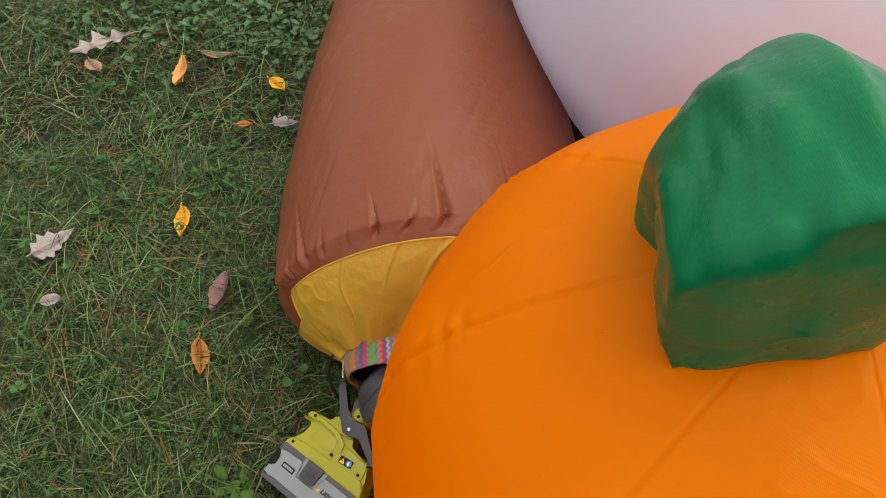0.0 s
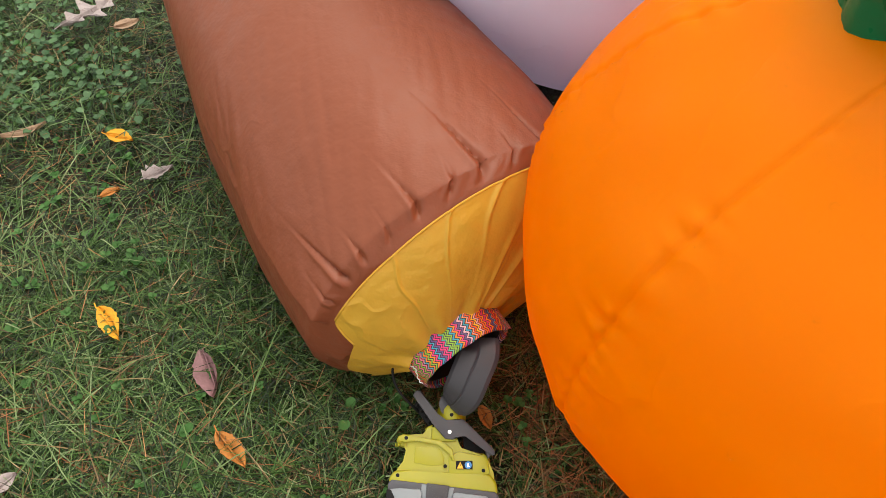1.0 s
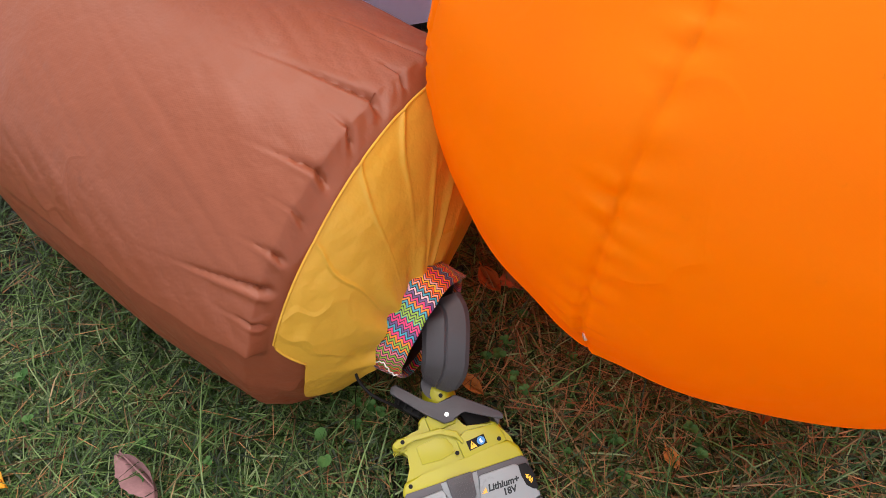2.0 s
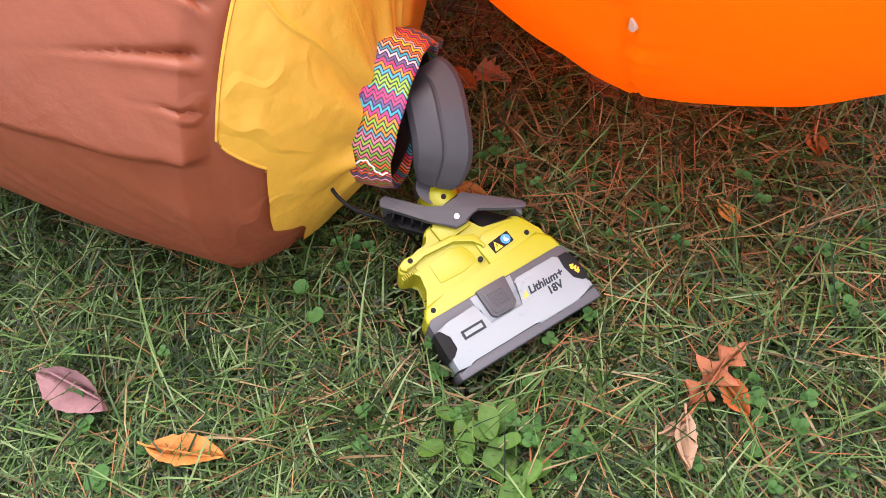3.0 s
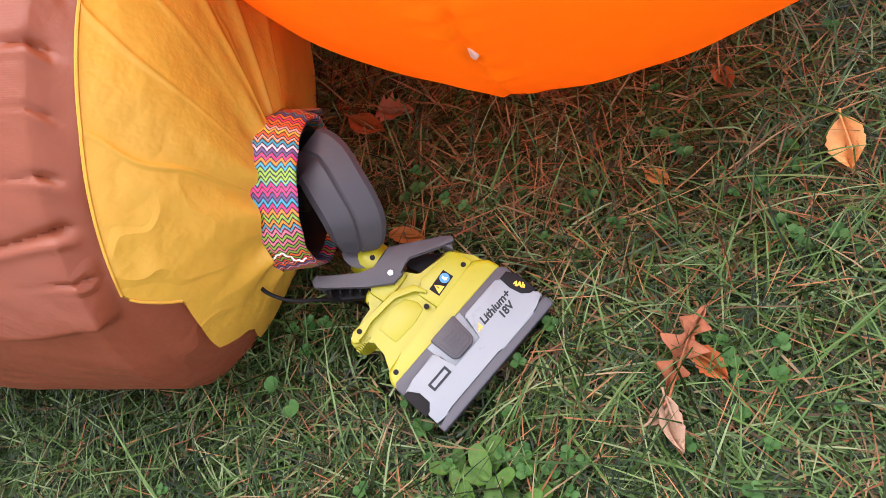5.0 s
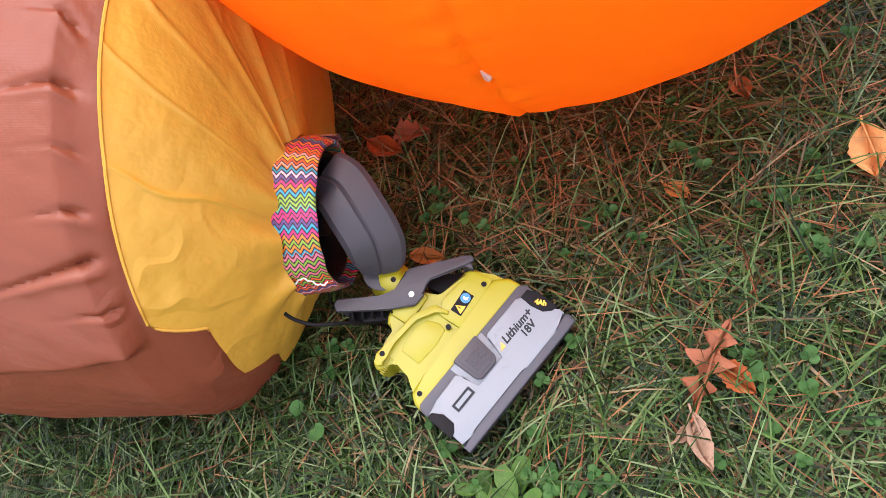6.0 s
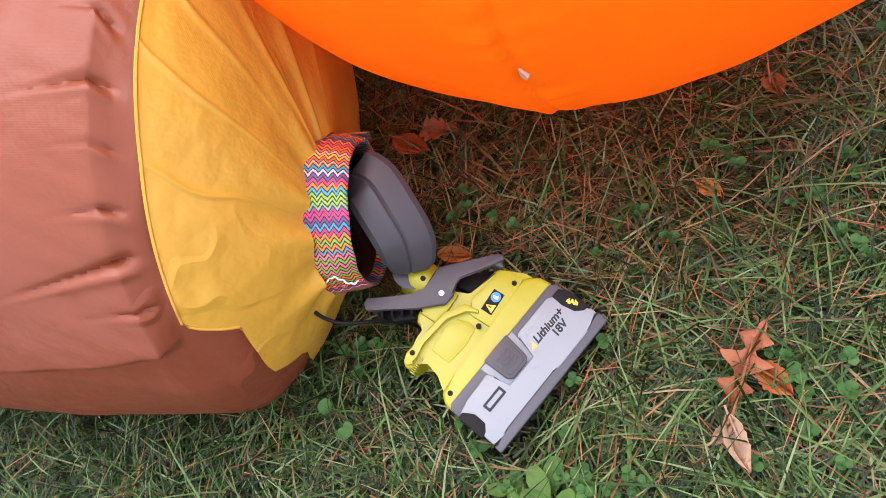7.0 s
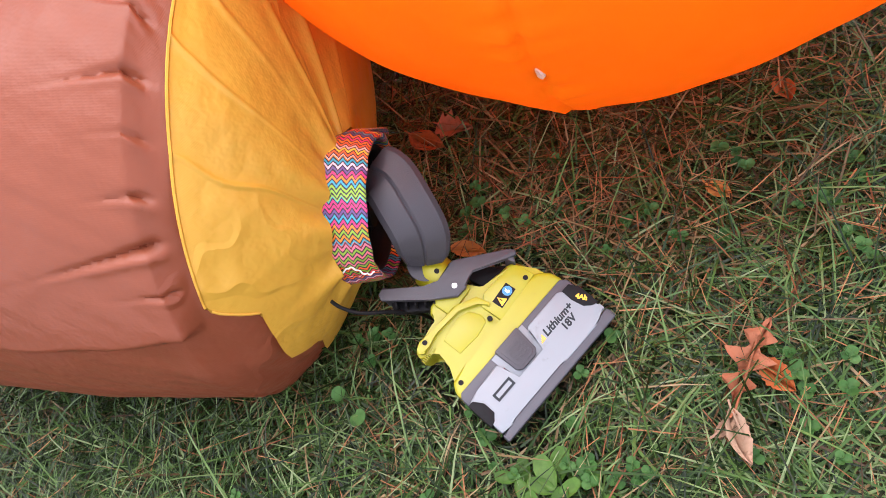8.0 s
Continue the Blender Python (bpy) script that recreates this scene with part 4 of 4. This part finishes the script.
fallen_leaf("maple", ASH, -0.274, 1.059, 0.044, 12, "pale grey leaf near the brown inflatable", 0.04, 0.3, 0.4, 0, 0.8, 14)
fallen_leaf("plain", PEACH, -0.01, 0.197, 0.042, -174, "pale orange oval leaf standing in the grass", 0.034, 0.2, 0.25, 10, 0.85, 15)
fallen_leaf("plain", RUST, 0.049, 0.562, 0.04, -113, "red leaf in the shade of the pumpkin", 0.03, 0.3, 0.4, 0, 0.8, 16)
fallen_leaf("maple", OAK_RED, 0.061, 0.537, 0.034, -101, "small red-brown leaf in the shade", 0.03, 0.3, 0.4, 0, 0.9, 17)
fallen_leaf("plain", RUST, 0.064, 0.271, 0.026, -168, "rust leaf at the pumpkin's foot", 0.025, 0.3, 0.4, 0, 0.9, 18)
fallen_leaf("plain", OAK_RED, 0.075, 0.442, 0.032, -114, "red-brown leaf under the pumpkin's edge", 0.025, 0.3, 0.4, 0, 0.9, 19)
fallen_leaf("plain", OCHRE, -0.064, 0.511, 0.032, -93, "brown leaf half under the clamp jaw", 0.028, 0.2, 0.3, 0, 0.7, 20)
fallen_leaf("oak", ASH, -0.276, 1.5, 0.105, 27, "grey-brown oak leaf far back on the lawn", 0.05, 0.2, 0.2, 0, 0.75, 21)
fallen_leaf("plain", TAN, -0.223, 1.434, 0.045, 7, "round tan leaf beside the brown inflatable", 0.05, 0.2, 0.2, 0, 1.0, 22)
fallen_leaf("plain", TAN, -0.428, 1.257, 0.066, -4, "thin brown leaf sunk in the creeper", 0.035, 0.3, 0.3, 0, 0.4, 23)
fallen_leaf("plain", TAN, -0.965, 1.15, 0.05, 60, "small tan leaf at the lawn's edge", 0.036, 0.3, 0.3, 0, 0.7, 24)


fallen_leaf("plain", OCHRE, -0.023, 0.321, 0.022, -127, "small dull brown leaf sunk in the grass", 0.026, 0.2, 0.3, 0, 0.9, 25)
fallen_leaf("plain", OCHRE, -0.345, 1.06, 0.028, 10, "small orange-brown leaf in the grass", 0.036, 0.3, 0.3, 0, 0.8, 26)


# ---- clover, broad weeds and creeper ----
def many_leaflets(name, mat, spots, label, category):
    """Small rounded leaves on short stalks, in one mesh. spots: x, y, z, radius, heading, tilt, long."""
    verts, faces = [], []
    for x, y, z, r, h, tilt, long_ in spots:
        m = pose(x, y, z, 0, tilt, h)
        n0 = len(verts)
        verts.append(tuple(m @ Vector((0, 0, -0.0015))))
        ring = 9
        for k in range(ring):
            a = -2.6 + 5.2 * k / (ring - 1)
            rr = r * (1 - 0.12 * math.exp(-(a / 0.35) ** 2))
            verts.append(tuple(m @ Vector((r * long_ * 0.95 + rr * long_ * math.cos(a), rr * math.sin(a), 0.0012 + 0.18 * abs(rr * math.sin(a)) * (1 + 0.3 * math.sin(3 * a))))))
        for k in range(ring - 1):
            faces.append((n0, n0 + 1 + k, n0 + 2 + k))
        b = len(verts)
        for dx in (-0.0005, 0.0005):
            verts.append((x + dx, y, z))
            verts.append((x + dx - 0.3 * (verts[n0 + 5][0] - x), y - 0.3 * (verts[n0 + 5][1] - y), 0.0))
        faces.append((b, b + 1, b + 3, b + 2))
    me = bpy.data.meshes.new(name)
    me.from_pydata(verts, [], faces)
    me.materials.append(mat)
    me.shade_smooth()
    return tagged(new(name, me), label, category, kind="stuff")


def build_weeds():
    r = random.Random(5)
    seen = [(0.01, 0.32), (-0.008, 0.301), (-0.02, 0.277), (-0.027, 0.254), (0.011, 0.514), (-0.135, 0.568), (-0.231, 0.376), (-0.234, 0.39), (-0.171, 0.254), (-0.059, 0.24), (-0.076, 0.236),
            (-0.225, 0.408), (-0.21, 0.482), (-0.023, 0.505), (-0.161, 0.281), (-0.036, 0.369)]
    spots = []

    def clover(x, y, size):
        h0 = r.uniform(0, 360)
        z = r.uniform(0.022, 0.038)
        for k in range(3):
            spots.append((x, y, z, size * r.uniform(0.85, 1.1), h0 + 120 * k + r.uniform(-9, 9), r.uniform(-22, 12), 1.0))
    for x, y in seen:
        clover(x, y, r.uniform(0.0032, 0.0045))
        for _ in range(3):
            clover(x + r.gauss(0, 0.02), y + r.gauss(0, 0.02), r.uniform(0.0022, 0.0036))
    for x, y, size in ((-0.185, 0.603, 0.0065), (-0.193, 0.584, 0.007)):
        spots.append((x - size, y, 0.034, size, r.uniform(0, 360), -6, 1.0))
    for _ in range(170):
        x, y = r.uniform(-0.5, 0.2), r.uniform(0.1, 0.75)
        dense = 0.35 + 0.65 * math.exp(-((x + 0.17) ** 2 + (y - 0.33) ** 2) / 0.02)
        if r.random() < dense and not bool(in_footprints(np.array(x), np.array(y))) and not bool(tool_zone(np.array(x), np.array(y))):
            clover(x, y, r.uniform(0.0020, 0.0036))
    for _ in range(260):
        clover(r.uniform(-1.1, -0.3), r.uniform(0.5, 1.5), r.uniform(0.003, 0.0055))
    many_leaflets("clover", CLOVER, spots, "small green clover leaves among the grass", "clover")
    spots = []
    for cx, cy, n, size in ((-0.242, 0.426, 7, 0.0085), (-0.240, 0.454, 5, 0.007), (-0.261, 0.407, 5, 0.008), (-0.260, 0.452, 3, 0.008)):
        for k in range(n):
            spots.append((cx + r.gauss(0, 0.006), cy + r.gauss(0, 0.006), r.uniform(0.022, 0.034), size * r.uniform(0.55, 0.85), 360 * k / n + r.uniform(-25, 25), r.uniform(-18, 8), 1.9))
    many_leaflets("broadleaf_weeds", WEED, spots, "bright green broad-leaved weeds in the lawn", "weeds")
    spots = []
    for cx, cy, sx, sy, n in ((-0.42, 1.44, 0.14, 0.11, 420), (-0.58, 1.62, 0.28, 0.18, 420), (-0.30, 1.32, 0.05, 0.08, 70), (-0.70, 1.42, 0.1, 0.1, 70)):
        for _ in range(n):
            spots.append((r.gauss(cx, sx), r.gauss(cy, sy), r.uniform(0.016, 0.044), r.uniform(0.0035, 0.0075), r.uniform(0, 360), r.uniform(-40, 30), r.uniform(0.9, 1.5)))
    many_leaflets("creeper", CREEPER, spots, "blue-green low creeper leaves spreading over the lawn", "creeper")


build_weeds()


def build_drops():
    """Rain drops beaded on the pumpkin's upper side."""
    r = random.Random(11)
    verts, faces = [], []
    for _ in range(170):
        az, el = r.uniform(120, 300), r.uniform(12, 70)
        d = Vector((math.cos(radians(az)) * math.cos(radians(el)), math.sin(radians(az)) * math.cos(radians(el)), math.sin(radians(el))))
        hit, place, normal, _f = PUMPKIN_SKIN.ray_cast(d * 0.5 + Vector((0, 0, PUMPKIN.z)), -d)
        if not hit:
            continue
        place = place + Vector((PUMPKIN.x, PUMPKIN.y, 0))
        size = r.choice((0.0006, 0.0008, 0.001, 0.0016, 0.0022))
        rot = normal.to_track_quat('Z', 'Y').to_matrix()
        n0 = len(verts)
        for ring, (rr, h) in enumerate(((1.0, -0.05), (0.85, 0.3), (0.5, 0.5))):
            for j in range(8):
                a = j * math.pi / 4
                verts.append(tuple(place + rot @ Vector((size * rr * math.cos(a), size * rr * math.sin(a), size * h))))
        verts.append(tuple(place + rot @ Vector((0, 0, size * 0.58))))
        for ring in range(2):
            for j in range(8):
                a, b = n0 + ring * 8 + j, n0 + ring * 8 + (j + 1) % 8
                faces.append((a, b, b + 8, a + 8))
        for j in range(8):
            faces.append((n0 + 16 + j, n0 + 16 + (j + 1) % 8, n0 + 24))
    me = bpy.data.meshes.new("rain_drops")
    me.from_pydata(verts, [], faces)
    me.materials.append(WATER)
    me.shade_smooth()
    tagged(new("rain_drops", me), "small clear rain drops beaded on the orange pumpkin", "rain drops", kind="stuff")


def water():
    m, nt, out = material("water")
    p = node(nt, "ShaderNodeBsdfPrincipled", Roughness=0.03)
    p.inputs["Transmission Weight"].default_value = 1.0
    p.inputs["IOR"].default_value = 1.33
    nt.links.new(p.outputs[0], out.inputs[0])
    return m


WATER = water()
PUMPKIN_SKIN = bpy.data.objects["skin"]
bpy.context.view_layer.update()
build_drops()
